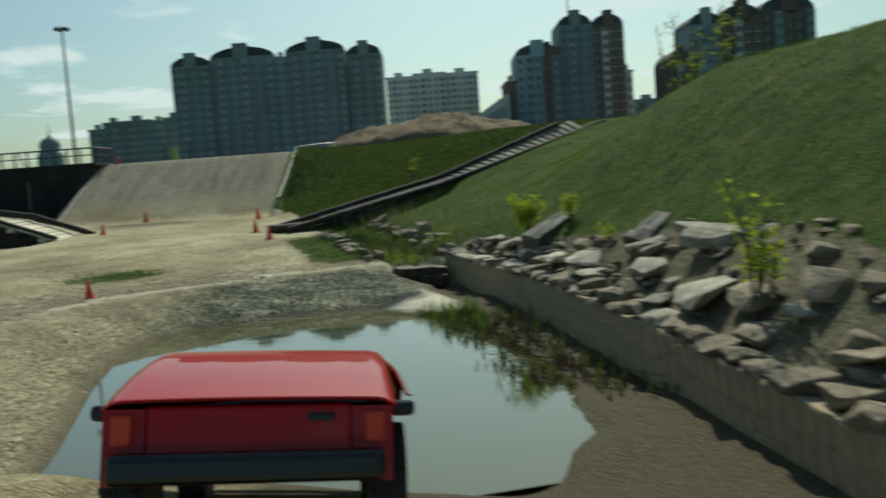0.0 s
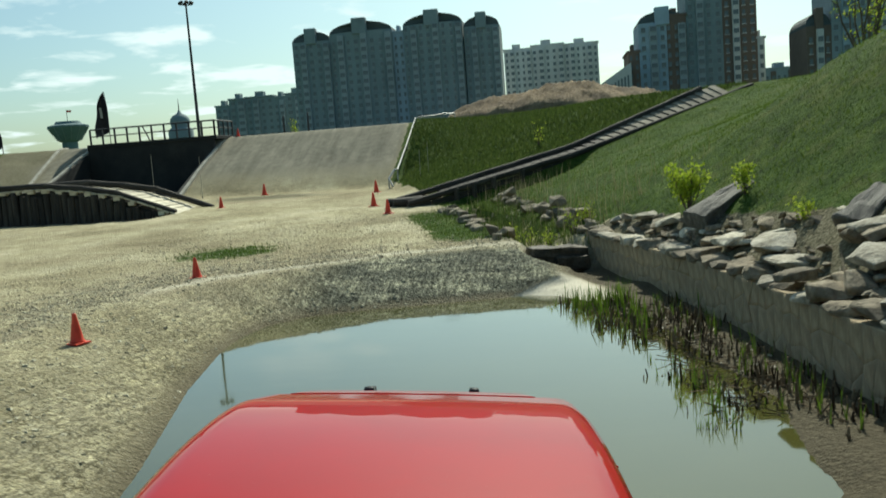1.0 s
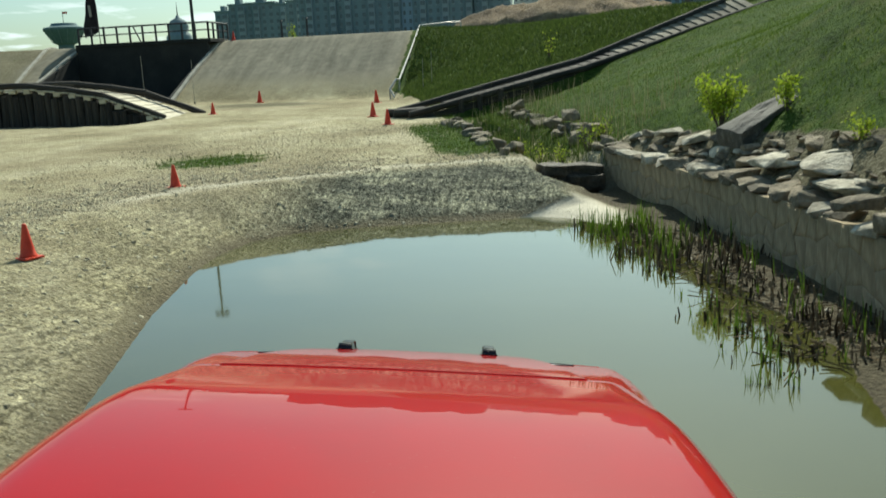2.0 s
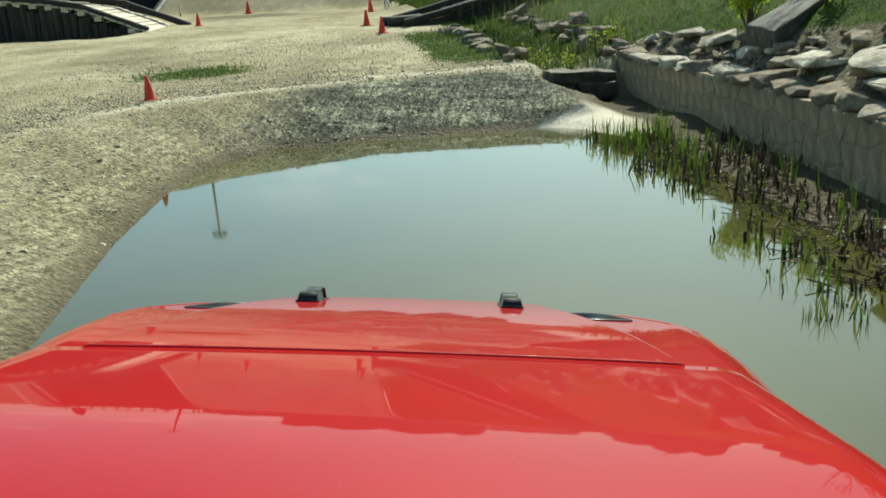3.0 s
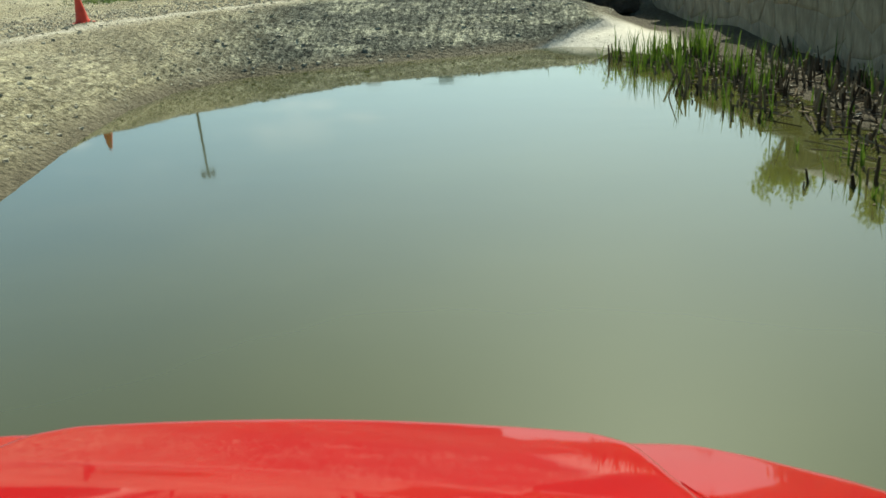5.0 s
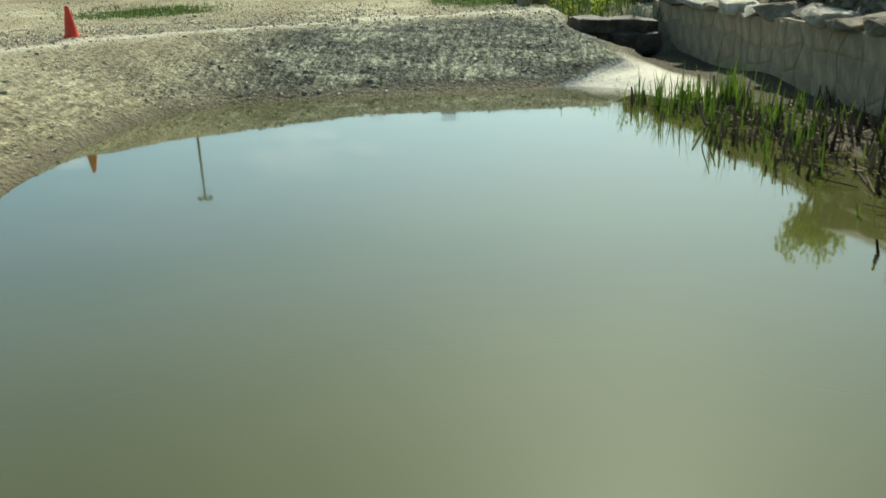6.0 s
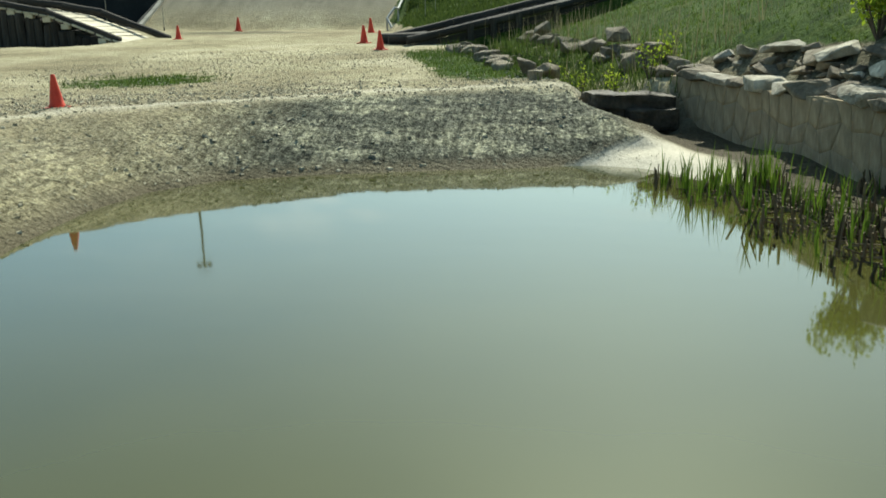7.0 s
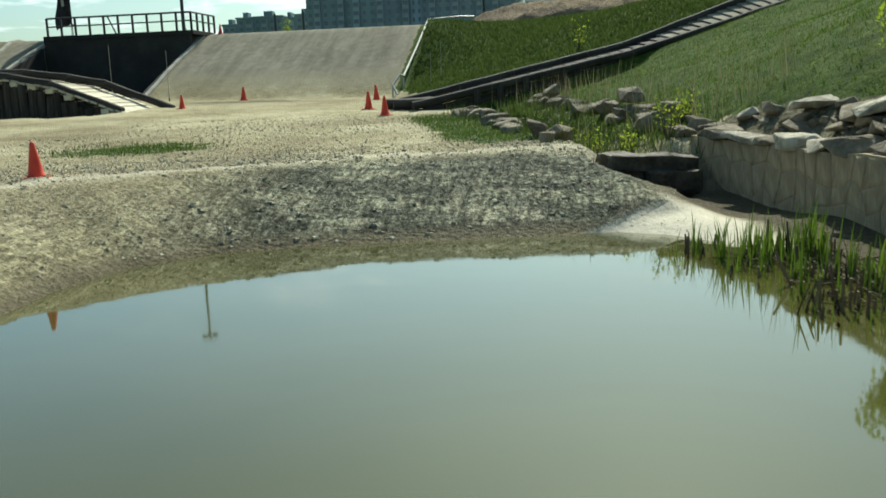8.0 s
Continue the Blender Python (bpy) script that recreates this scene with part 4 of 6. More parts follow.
def make_log_bridge():
    ya, yb = 40.5, 43.4
    bridge = thing("log_bridge", pose(-25, 42, 1.4), "humped obstacle bridge of dark logs with pale deck boards", "bridge", "")
    inv = pose(25, -42, -1.4)
    xs = (-34.0, -30.5, -27.2, -24.0, -22.0, -20.3, -17.4)
    for y, shift in ((ya, 0.0), (yb, 0.7)):
        for a, b in zip(xs, xs[1:]):
            drop = 0.0
            p, q = Vector((a + shift, y, bridge_z(a) - drop)), Vector((b + shift, y, bridge_z(b) - drop))
            ob = part("kerb_log", log_bm((q - p).length + 0.12, 0.15), M_TIMBER, bridge)
            ob.matrix_basis = inv @ frame_along(p, q)
    # short blocks that carry the kerb log towards the course
    for k in range(22):
        x = -33.5 + k * 0.74
        if RNG.random() < 0.25:
            continue
        ob = part("spacer", box_bm((0.34, 0.22, 0.2), Matrix.Identity(4), 0.02), M_PALE_WOOD, bridge)
        ob.matrix_basis = inv @ pose(x, ya - 0.04, bridge_z(x) - 0.25, 0, 0, RNG.uniform(-6, 6))
    # earth core
    bm = bmesh.new()
    rows = []
    for x in np.arange(-34, -17.3, 0.6):
        z = bridge_z(x) - 0.30
        g = ground_z(x, 42) - 0.2
        rows.append([bm.verts.new((x + s, y, h)) for s, y, h in ((0, ya + 0.12, g), (0, ya + 0.12, max(z, g + 0.05)), (0.5, yb - 0.1, max(z, g + 0.05)), (0.5, yb - 0.1, g))])
    for a, b in zip(rows, rows[1:]):
        for k in range(3):
            bm.faces.new((a[k], a[k + 1], b[k + 1], b[k]))
    bm.faces.new(rows[0])
    bm.faces.new(rows[-1][::-1])
    bmesh.ops.recalc_face_normals(bm, faces=bm.faces)
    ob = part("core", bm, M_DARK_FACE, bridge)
    ob.matrix_basis = inv
    deck = bpy.data.meshes.new("deck_board")
    bm = box_bm((0.30, 3.3, 0.08), Matrix(), 0.012)
    bm.to_mesh(deck)
    bm.free()
    deck.materials.append(M_PALE_WOOD)
    for k in range(50):
        x = -33.6 + k * 0.325
        dz = (bridge_z(x + 0.2) - bridge_z(x - 0.2)) / 0.4
        m = Matrix.Translation((x + 0.3, (ya + yb) / 2, bridge_z(x) - 0.19 + RNG.uniform(-0.02, 0.02))) @ Matrix.Rotation(-math.atan(dz), 4, "Y") @ Matrix.Rotation(RNG.uniform(-0.02, 0.02), 4, "Z")
        piece("deck_board", deck, bridge, inv @ m)
    # upright logs that face the flank
    shapes = []
    for k in range(5):
        bm = bmesh.new()
        r = 0.15 + 0.012 * k
        add_tube(bm, ((0, 0, 0), (0.012, 0, 0.5), (0, 0.01, 0.94), (0, 0, 1.0)), [r * 1.05, r, r * 0.97, r * 0.8], 9)
        me = bpy.data.meshes.new("flank_log")
        bm.to_mesh(me)
        bm.free()
        me.materials.append(M_TIMBER)
        shapes.append(me)
    x = -33.9
    while x < -17.7:
        low = ground_z(x, ya - 0.1) - 0.15
        high = bridge_z(x) - RNG.uniform(0.22, 0.52)
        if high > low + 0.1:
            piece("flank_log", RNG.choice(shapes), bridge, inv @ pose(x, ya - 0.02 + RNG.uniform(-0.05, 0.05), low, RNG.uniform(-2, 2), RNG.uniform(-2, 2), RNG.uniform(0, 360)) @ Matrix.Diagonal((1, 1, high - low, 1)))
        x += RNG.uniform(0.29, 0.36)


make_log_bridge()


# ---------------------------------------------------------------- wide ramp, recess and viewing platform
def kerb_line(points, name="kerb", w=0.22, h=0.18, label="pale concrete kerb running up the embankment", mat=None):
    pts = []
    for (ax, ay), (bx, by) in zip(points, points[1:]):
        n = max(2, int(math.hypot(bx - ax, by - ay) / 0.9))
        pts += [(ax + (bx - ax) * k / n, ay + (by - ay) * k / n) for k in range(n)]
    pts.append(points[-1])
    kerb = thing(name, pose(pts[0][0], pts[0][1], ground_z(*pts[0])), label, "kerb")
    inv = pose(-pts[0][0], -pts[0][1], -ground_z(*pts[0]))
    for a, b in zip(pts, pts[1:]):
        p, q = Vector((*a, ground_z(*a) + h * 0.3)), Vector((*b, ground_z(*b) + h * 0.3))
        l = (q - p).length
        ob = part("kerb_stone", box_bm((w, h, l - 0.015), Matrix.Translation((0, 0, l / 2)), 0.02), mat or M_KERB, kerb)
        ob.matrix_basis = inv @ frame_along(p, q)


kerb_line(((-21.95, 51.2), (-22.05, 55.5), (-22.05, 61.3)))
kerb_line(((-31.7, 48.6), (-34.2, 60.2)))
kerb_line(((-31.35, 49.6), (-31.45, 59.5)))
kerb_line(((-36.6, 47.5), (-40.0, 60.0)))


def make_recess():
    # back and cheeks of the recess under the platform, shade put in as near-black
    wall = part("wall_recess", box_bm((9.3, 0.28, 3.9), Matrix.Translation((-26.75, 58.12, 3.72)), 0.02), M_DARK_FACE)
    tagged(wall, "retaining wall below the platform, coloured near-black for shade", "wall", kind="structure")
    for x, name in ((-22.3, "wall_cheek"), (-31.3, "wall_cheek")):
        bm = bmesh.new()
        ys = np.arange(50.6, 58.3, 0.7)
        rows = []
        for y in ys:
            top = ground_z(x + (0.4 if x > -25 else -0.4), y) + 0.0
            rows.append([bm.verts.new((x + dx, y, h)) for dx, h in ((-0.12, 1.2), (-0.12, top), (0.12, top), (0.12, 1.2))])
        for a, b in zip(rows, rows[1:]):
            for k in range(4):
                bm.faces.new((a[k], b[k], b[(k + 1) % 4], a[(k + 1) % 4]))
        bm.faces.new(rows[0])
        bm.faces.new(rows[-1][::-1])
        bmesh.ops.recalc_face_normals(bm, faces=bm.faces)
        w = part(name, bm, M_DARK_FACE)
        tagged(w, "side wall of the recess, coloured near-black for shade", "wall", kind="structure")
    # floor of the recess: a near-black sheet added to stand for its shade
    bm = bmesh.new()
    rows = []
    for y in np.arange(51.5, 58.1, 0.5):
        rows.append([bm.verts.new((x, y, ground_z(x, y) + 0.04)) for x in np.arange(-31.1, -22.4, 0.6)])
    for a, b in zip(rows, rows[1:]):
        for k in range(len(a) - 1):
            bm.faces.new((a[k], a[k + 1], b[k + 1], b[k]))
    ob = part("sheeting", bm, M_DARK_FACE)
    tagged(ob, "near-black sheet standing in for shade on the recess floor", "sheeting", kind="structure")
    # platform deck and railing
    deck = part("platform", box_bm((9.5, 2.9, 0.24), Matrix.Translation((-26.6, 59.35, 5.62)), 0.02), M_DARK_FACE)
    tagged(deck, "dark timber viewing platform at the rim of the bank", "platform", kind="structure")
    for name, a, b, n in (("railing", (-31.1, 58.05), (-22.0, 58.05), 10), ("railing", (-22.0, 58.05), (-21.95, 61.3), 4)):
        base = 5.74
        rail = thing(name, pose(a[0], a[1], base), "dark steel guard rail round the viewing platform", "railing", "platform railings")
        way = Vector((b[0] - a[0], b[1] - a[1], 0))
        for k in range(n + 1):
            p = way * (k / n)
            part("post", box_bm((0.11, 0.11, 1.04), Matrix.Translation(p + Vector((0, 0, 0.52))), 0.01), M_DARK_STEEL, rail)
        for z, r in ((1.03, 0.055), (0.55, 0.04)):
            part("rail", tube_bm((Vector((0, 0, z)), way + Vector((0, 0, z))), r, 8), M_DARK_STEEL, rail)
        if n == 10:
            p = way * 0.43
            part("brace", tube_bm((p + Vector((0, 0, 1.0)), p + Vector((0.45, 0, 0.0))), 0.045, 6), M_DARK_STEEL, rail)


make_recess()


def make_pipe_rail():
    """Galvanised handrail that follows the right edge of the ramp."""
    foot = Vector((-8.3, 49.6, ground_z(-8.3, 49.6)))
    rail = thing("handrail", pose(*foot), "bent galvanised pipe rail beside the ramp", "handrail")
    path = [(-8.2, 49.3, 0.1), (-8.5, 49.7, 0.55), (-8.25, 50.4, 0.85), (-8.3, 51.6, 0.6), (-8.35, 56, 0.35), (-8.4, 60.6, 0.28), (-6.7, 61.6, 0.45), (-5.8, 62.0, 0.45)]
    pts = []
    for x, y, h in path:
        pts.append(Vector((x, y, ground_z(x, y) + h)) - foot)
    part("rail", tube_bm(pts, 0.055, 8), M_STEEL, rail)
    for k in (1, 3, 4, 5, 7):
        p = pts[k]
        part("post", tube_bm((p - Vector((0, 0, path[k][2] + 0.2)), p), 0.045, 6), M_STEEL, rail)


make_pipe_rail()

for x, y, h in ((-22.9, 50.0, 2.8), (-20.0, 50.2, 2.5), (-6.2, 50.0, 1.8), (-6.6, 49.4, 1.6)):
    pole = thing("marker_pole", pose(x, y, ground_z(x, y) - 0.05), "thin grey marker pole stuck in the ground", "pole", "marker poles")
    part("shaft", tube_bm(((0, 0, 0), (0.03, 0, h)), [0.014, 0.010], 6), M_KERB, pole)
    part("ferrule", tube_bm(((0, 0, 0), (0, 0, 0.18)), 0.03, 6), M_DARK_STEEL, pole)


def make_spoil():
    """Heap of dry excavated earth on the rim."""
    m = surface("dry_spoil", (0.075, 0.052, 0.028), (0.21, 0.15, 0.08), (0.38, 0.285, 0.16), 0.5, 5, 0.95, relief=1.0, depth=0.3)
    X, Y = np.meshgrid(np.linspace(-9, 12, 90), np.linspace(66, 80, 50))
    u = np.clip(1 - np.abs((X - 1.6) / 9.6) ** 2.2 - ((Y - 73) / 6.4) ** 2, 0, None)
    Z = TOP - 0.15 + 2.45 * u ** 0.5 * (1 + 0.30 * lumps(X * 1.1, Y * 1.1, 21) + 0.06 * lumps(X * 4, Y * 4, 22)) - 0.25 * (u <= 0)
    n = X.shape[1]
    me = bpy.data.meshes.new("spoil_mound")
    idx = np.arange(X.size).reshape(X.shape)
    quads = np.stack([idx[:-1, :-1], idx[:-1, 1:], idx[1:, 1:], idx[1:, :-1]], -1).reshape(-1, 4)
    me.from_pydata(np.stack([X.ravel(), Y.ravel(), Z.ravel()], 1).tolist(), [], quads.tolist())
    me.materials.append(m)
    me.polygons.foreach_set("use_smooth", np.ones(len(me.polygons), bool))
    tagged(new("spoil_mound", me), "long heap of dry brown excavated earth", "earth heap")


make_spoil()


# ---------------------------------------------------------------- lamp mast, flag
def make_mast():
    x, y, top = -31.9, 78.8, 19.0
    mast = thing("light_mast", pose(x, y, TOP), "tall grey light mast with a ring of floodlights", "lamp post")
    h = top - TOP
    part("pole", tube_bm(((0, 0, 0), (0, 0, h * 0.5), (0, 0, h)), [0.16, 0.12, 0.08], 12), M_DARK_STEEL, mast)
    part("ring", tube_bm([(0.45 * math.cos(a), 0.45 * math.sin(a), h - 0.15) for a in np.linspace(0, 2 * math.pi, 13)], 0.05, 6), M_DARK_STEEL, mast)
    for k in range(6):
        a = k * math.pi / 3
        m = Matrix.Translation((0.55 * math.cos(a), 0.55 * math.sin(a), h - 0.02)) @ Matrix.Rotation(a, 4, "Z") @ Matrix.Rotation(0.5, 4, "Y")
        part("floodlight", box_bm((0.34, 0.3, 0.22), m, 0.03), M_DARK_STEEL, mast)


make_mast()


def make_flag(x, y, base, height, label, name="feather_flag"):
    m, nt, b = base_material("flag_cloth", 0.8)
    geo = nt.nodes.new("ShaderNodeNewGeometry")
    nt.links.new(ramp_node(nt, noise_node(nt, geo.outputs["Position"], 3.0), [(0.3, (0.012, 0.012, 0.014)), (0.7, (0.035, 0.035, 0.04))]), b.inputs["Base Color"])
    flag = thing(name, pose(x, y, base), label, "flag")
    part("pole", tube_bm(((0, 0, 0), (0, 0, height * 0.7), (-0.12, 0, height)), [0.03, 0.025, 0.012], 6), M_DARK_STEEL, flag)
    bm = bmesh.new()
    rows = []
    for k in range(13):
        s = k / 12
        z = height * (0.26 + 0.74 * s)
        w = 1.15 * (1 - s ** 3.2) * (0.92 + 0.08 * math.sin(s * 9))
        rows.append([bm.verts.new((-0.02 - w * j / 5 - 0.12 * s ** 3, 0.09 * math.sin(j * 1.3 + s * 4), z - 0.35 * (j / 5) * (1 - s))) for j in range(6)])
    for a, b2 in zip(rows, rows[1:]):
        for j in range(5):
            bm.faces.new((a[j], a[j + 1], b2[j + 1], b2[j]))
    bmesh.ops.solidify(bm, geom=list(bm.faces), thickness=0.01)
    part("cloth", bm, m, flag, smooth=True)
    # plain light mark printed on the cloth
    part("print", box_bm((0.18, 0.012, 0.75), pose(-0.45, -0.10, height * 0.62, 0, -4, 0)), M_KERB, flag)


make_flag(-31.0, 60.6, TOP, 4.0, "black feather flag on a pole beside the platform")
make_flag(-38.2, 58.6, TOP, 1.7, "black feather flag on a short pole at the rim")
for x, h in ((-19.1, 1.35), (-17.2, 1.45)):
    post = thing("marker_post", pose(x, 64.5, TOP), "thin dark marker post beyond the ramp", "post", "marker posts")
    part("shaft", tube_bm(((0, 0, -0.1), (0, 0, h)), [0.09, 0.07], 8), M_DARK_STEEL, post)
    part("cap", tube_bm(((0, 0, h), (0, 0, h + 0.08)), [0.10, 0.04], 8), M_DARK_STEEL, post)
make_shrub("shrub", -18.4, 64.8, 1.2, 0.4, 5, 160, 0.12, "small yellow-green shrub beyond the ramp", "shrub")


# ---------------------------------------------------------------- far buildings
def facade_material(name, col):
    return surface(name, tuple(c * 0.75 for c in col), col, tuple(min(1, c * 1.2) for c in col), 0.05, 0.6, 0.9, relief=0.1)


# far haze is put into the glass, cream and grey as a blue-grey tone
M_GLASS = surface("window_glass", (0.085, 0.11, 0.115), (0.12, 0.15, 0.155), (0.18, 0.21, 0.22), 0.2, 1.5, 0.3, relief=0.02)
M_CREAM = facade_material("hazed_cream_panel", (0.31, 0.37, 0.38))
M_GREY = facade_material("hazed_grey_panel", (0.225, 0.29, 0.295))
M_PALE = facade_material("white_panel", (0.58, 0.585, 0.55))
M_BROWN = facade_material("brown_brick", (0.175, 0.13, 0.098))
M_BLUE = facade_material("blue_panel", (0.33, 0.43, 0.49))
M_ROOF = facade_material("dark_roof", (0.085, 0.105, 0.10))
M_TEAL = facade_material("teal_glazing", (0.13, 0.20, 0.21))


WINDOW_COUNT = collections.Counter()


@functools.lru_cache(None)
def window_mesh(width):
    me = bpy.data.meshes.new("window")
    bm = box_bm((width, 0.14, 1.5))
    bm.to_mesh(me)
    bm.free()
    me.materials.append(M_GLASS)
    return me


def tower(house, x0, x1, y0, top, base, depth, main, strip, columns, roof="flat", bow=0.0, storey=3.0, seed=0):
    """A slab of flats: a bowed front towards -y, bands of balconies and windows, and a roof. Coordinates are the house's own."""
    rng = random.Random(seed)
    n = 10
    front = [(x0 + (x1 - x0) * k / n, y0 - bow * math.sin(math.pi * k / n)) for k in range(n + 1)]
    bm = bmesh.new()
    add_prism(bm, front + [(x1, y0 + depth), (x0, y0 + depth)], base, top)
    bmesh.ops.recalc_face_normals(bm, faces=bm.faces)
    wall = part("wall", bm, main, house)

    def fy(x):
        return y0 - bow * math.sin(math.pi * (x - x0) / (x1 - x0))

    w = (x1 - x0) / columns
    floors = int((top - base) / storey)
    for c in range(columns):
        cx = x0 + (c + 0.5) * w
        bay = strip is not None and c % 3 == 1
        if bay:
            part("balcony_column", box_bm((w * 0.8, 1.3, top - base - 1.0), Matrix.Translation((cx, fy(cx) - 0.5, (top + base - 1.0) / 2)), 0.05), strip, wall)
        y = fy(cx) - (1.2 if bay else 0.03)
        bm = bmesh.new()
        sl = bmesh.new()
        for f in reversed(range(floors)):
            z = base + storey * (f + 0.55)
            ww = w * (0.62 if bay else rng.choice((0.34, 0.40, 0.46)))
            if WINDOW_COUNT[house.name] < 300 and f >= 4:
                WINDOW_COUNT[house.name] += 1
                piece("window", window_mesh(round(ww, 2)), wall, Matrix.Translation((cx, y, z)))
            else:
                add_box(bm, (ww, 0.14, 1.5), Matrix.Translation((cx, y, z)))
            add_box(sl, (ww + 0.4, 0.22, 0.22), Matrix.Translation((cx, y, z - 0.95)))
        if bm.verts:
            tagged(part("lower_glazing", bm, M_GLASS, wall), kind="stuff")
        tagged(part("sill_course", sl, strip or main, wall), kind="stuff")
    if roof == "mansard":
        bm = bmesh.new()
        rows = []
        for s, h in ((0.0, 0.0), (0.015, 1.0), (0.06, 1.9), (0.18, 2.9), (0.38, 3.7), (0.62, 3.8), (0.82, 3.0), (0.94, 2.0), (0.985, 1.0), (1.0, 0.0)):
            x = x0 + (x1 - x0) * s
            rows.append([bm.verts.new((x, fy(x) + d * min(h, 2) + e, top + h)) for d, e in ((0.5, 0.1), (-0.5, depth))])
        for a, b in zip(rows, rows[1:]):
            bm.faces.new((a[0], b[0], b[1], a[1]))
        bm.faces.new([r[0] for r in rows][::-1])
        bm.faces.new([r[1] for r in rows])
        bmesh.ops.recalc_face_normals(bm, faces=bm.faces)
        part("roof", bm, M_ROOF, house)
        cx = (x0 + x1) / 2
        part("gable", box_bm((min(5.5, (x1 - x0) * 0.3), 3, 6.0), Matrix.Translation((cx, fy(cx) + 0.8, top + 1.9)), 0.2), main, house)
    else:
        part("roof", box_bm((x1 - x0 + 0.8, depth + 0.8, 0.8), Matrix.Translation(((x0 + x1) / 2, y0 + depth / 2, top + 0.4)), 0.1), main, house)
        for k in range(1):
            cx = x0 + (x1 - x0) * 0.45
            part("lift_house", box_bm(((x1 - x0) * 0.3, 4, 2.2), Matrix.Translation((cx, y0 + 4, top + 1.9)), 0.1), main, house)
    return wall


def house(x, y, label):
    return thing("apartment_building", pose(x, y, TOP - 0.3), label, "building", "distant apartment blocks")


def make_buildings():
    b = house(-57, 330, "huge grey panel apartment block with bowed front and dark roofs")
    g = -6.0
    for x0, x1, top, bow, cols, main, strip, roof in ((-40, -25, 45.6, 0.5, 5, M_GREY, M_CREAM, "mansard"), (-25, -0.5, 47.6, 2.2, 8, M_GREY, M_CREAM, "mansard"),
                                                      (-0.5, 3.8, 46.0, 0.0, 2, M_BLUE, None, "flat"), (3.8, 26.5, 48.0, 2.6, 8, M_GREY, M_CREAM, "mansard"),
                                                      (26.9, 40.3, 45.6, 1.0, 5, M_GREY, M_CREAM, "mansard")):
        tower(b, x0, x1, 0.0 + (0.8 if main is M_BLUE else 0), top, g, 18, main, strip, cols, roof, bow, seed=int(x0 * 3 + 200))
    b = house(-131, 380, "lower grey apartment block of stepped height")
    for x0, x1, top in ((-19.5, -13, 27.6), (-13, -5, 30.2), (-5, 8, 30.4), (8, 13.5, 29.5), (13.5, 22, 30.6)):
        tower(b, x0, x1, 0.0, top, g, 16, M_GREY, M_CREAM, max(2, int((x1 - x0) / 3)), "flat", 0, seed=int(x0 * 5 + 300))
    b = house(2.5, 420, "pale cream apartment block with small corner turrets")
    for x0, x1, top in ((-22.5, -9.5, 45.5), (-9.5, 6.0, 46.5), (6.0, 22.0, 45.8)):
        tower(b, x0, x1, 0.0, top, g, 16, M_PALE, M_PALE, max(3, int((x1 - x0) / 2.6)), "flat", 0.6, seed=int(x0 * 7 + 400))
    b = house(52, 300, "tall brown-brick apartment tower with blue-white corner bays")
    for x0, x1, top, main, strip, cols, roof in ((-24.5, -20.7, 27.5, M_BROWN, None, 2, "flat"), (-20.7, -5.2, 36.8, M_BLUE, M_CREAM, 5, "mansard"),
                                                 (-12.0, -5.2, 38.2, M_BROWN, None, 3, "flat"), (-5.2, 6.5, 46.0, M_GREY, M_CREAM, 4, "mansard"),
                                                 (6.5, 17.4, 45.2, M_BROWN, M_PALE, 4, "mansard"), (17.4, 19.7, 28.5, M_PALE, None, 1, "flat")):
        tower(b, x0, x1, -0.3 if cols == 3 else 0.0, top, g, 18, main, strip, cols, roof, 0.4, seed=int(x0 * 9 + 500))
    part("aerial", tube_bm(((-0.5, 6, 50), (-0.5, 6, 60)), [0.3, 0.08], 6), M_DARK_STEEL, b)
    b = house(107, 420, "low pale apartment block beyond the grassy bank")
    tower(b, -7.5, 8.0, 0.0, 26.5, g, 16, M_CREAM, M_BROWN, 6, "flat", 0)
    b = house(88, 260, "brown-brick apartment tower behind the grassy bank")
    for x0, x1, top, main, strip, cols in ((-14.4, -7.6, 26.5, M_BROWN, M_PALE, 3), (-7.6, 2.0, 37.0, M_CREAM, M_BLUE, 4), (2.0, 14.0, 38.5, M_BROWN, M_PALE, 4), (14, 30, 40.0, M_BROWN, M_CREAM, 5)):
        tower(b, x0, x1, 0.0, top, g, 18, main, strip, cols, "mansard", 0.4, seed=int(x0 * 11 + 700))
    # a long sloping-roofed pavilion
    hall = thing("pavilion", pose(20, 290, TOP - 0.3), "white hall with a long sloping roof beyond the earth heap", "building", "distant apartment blocks")
    bm = bmesh.new()
    add_prism(bm, [(-8, 0), (7.5, 0), (7.5, 12), (-8, 12)], -6, 12)
    for v in bm.verts:
        if v.co.z > 0:
            v.co.z = 14 + (v.co.x + 8) * 0.62
    part("wall", bm, M_PALE, hall)
    for k in range(8):
        x = -1 + k * 1.05
        part("window", box_bm((0.5, 0.2, 3 + k * 0.25), Matrix.Translation((x, -0.05, 14.5 + k * 0.4))), M_GLASS, hall)


make_buildings()


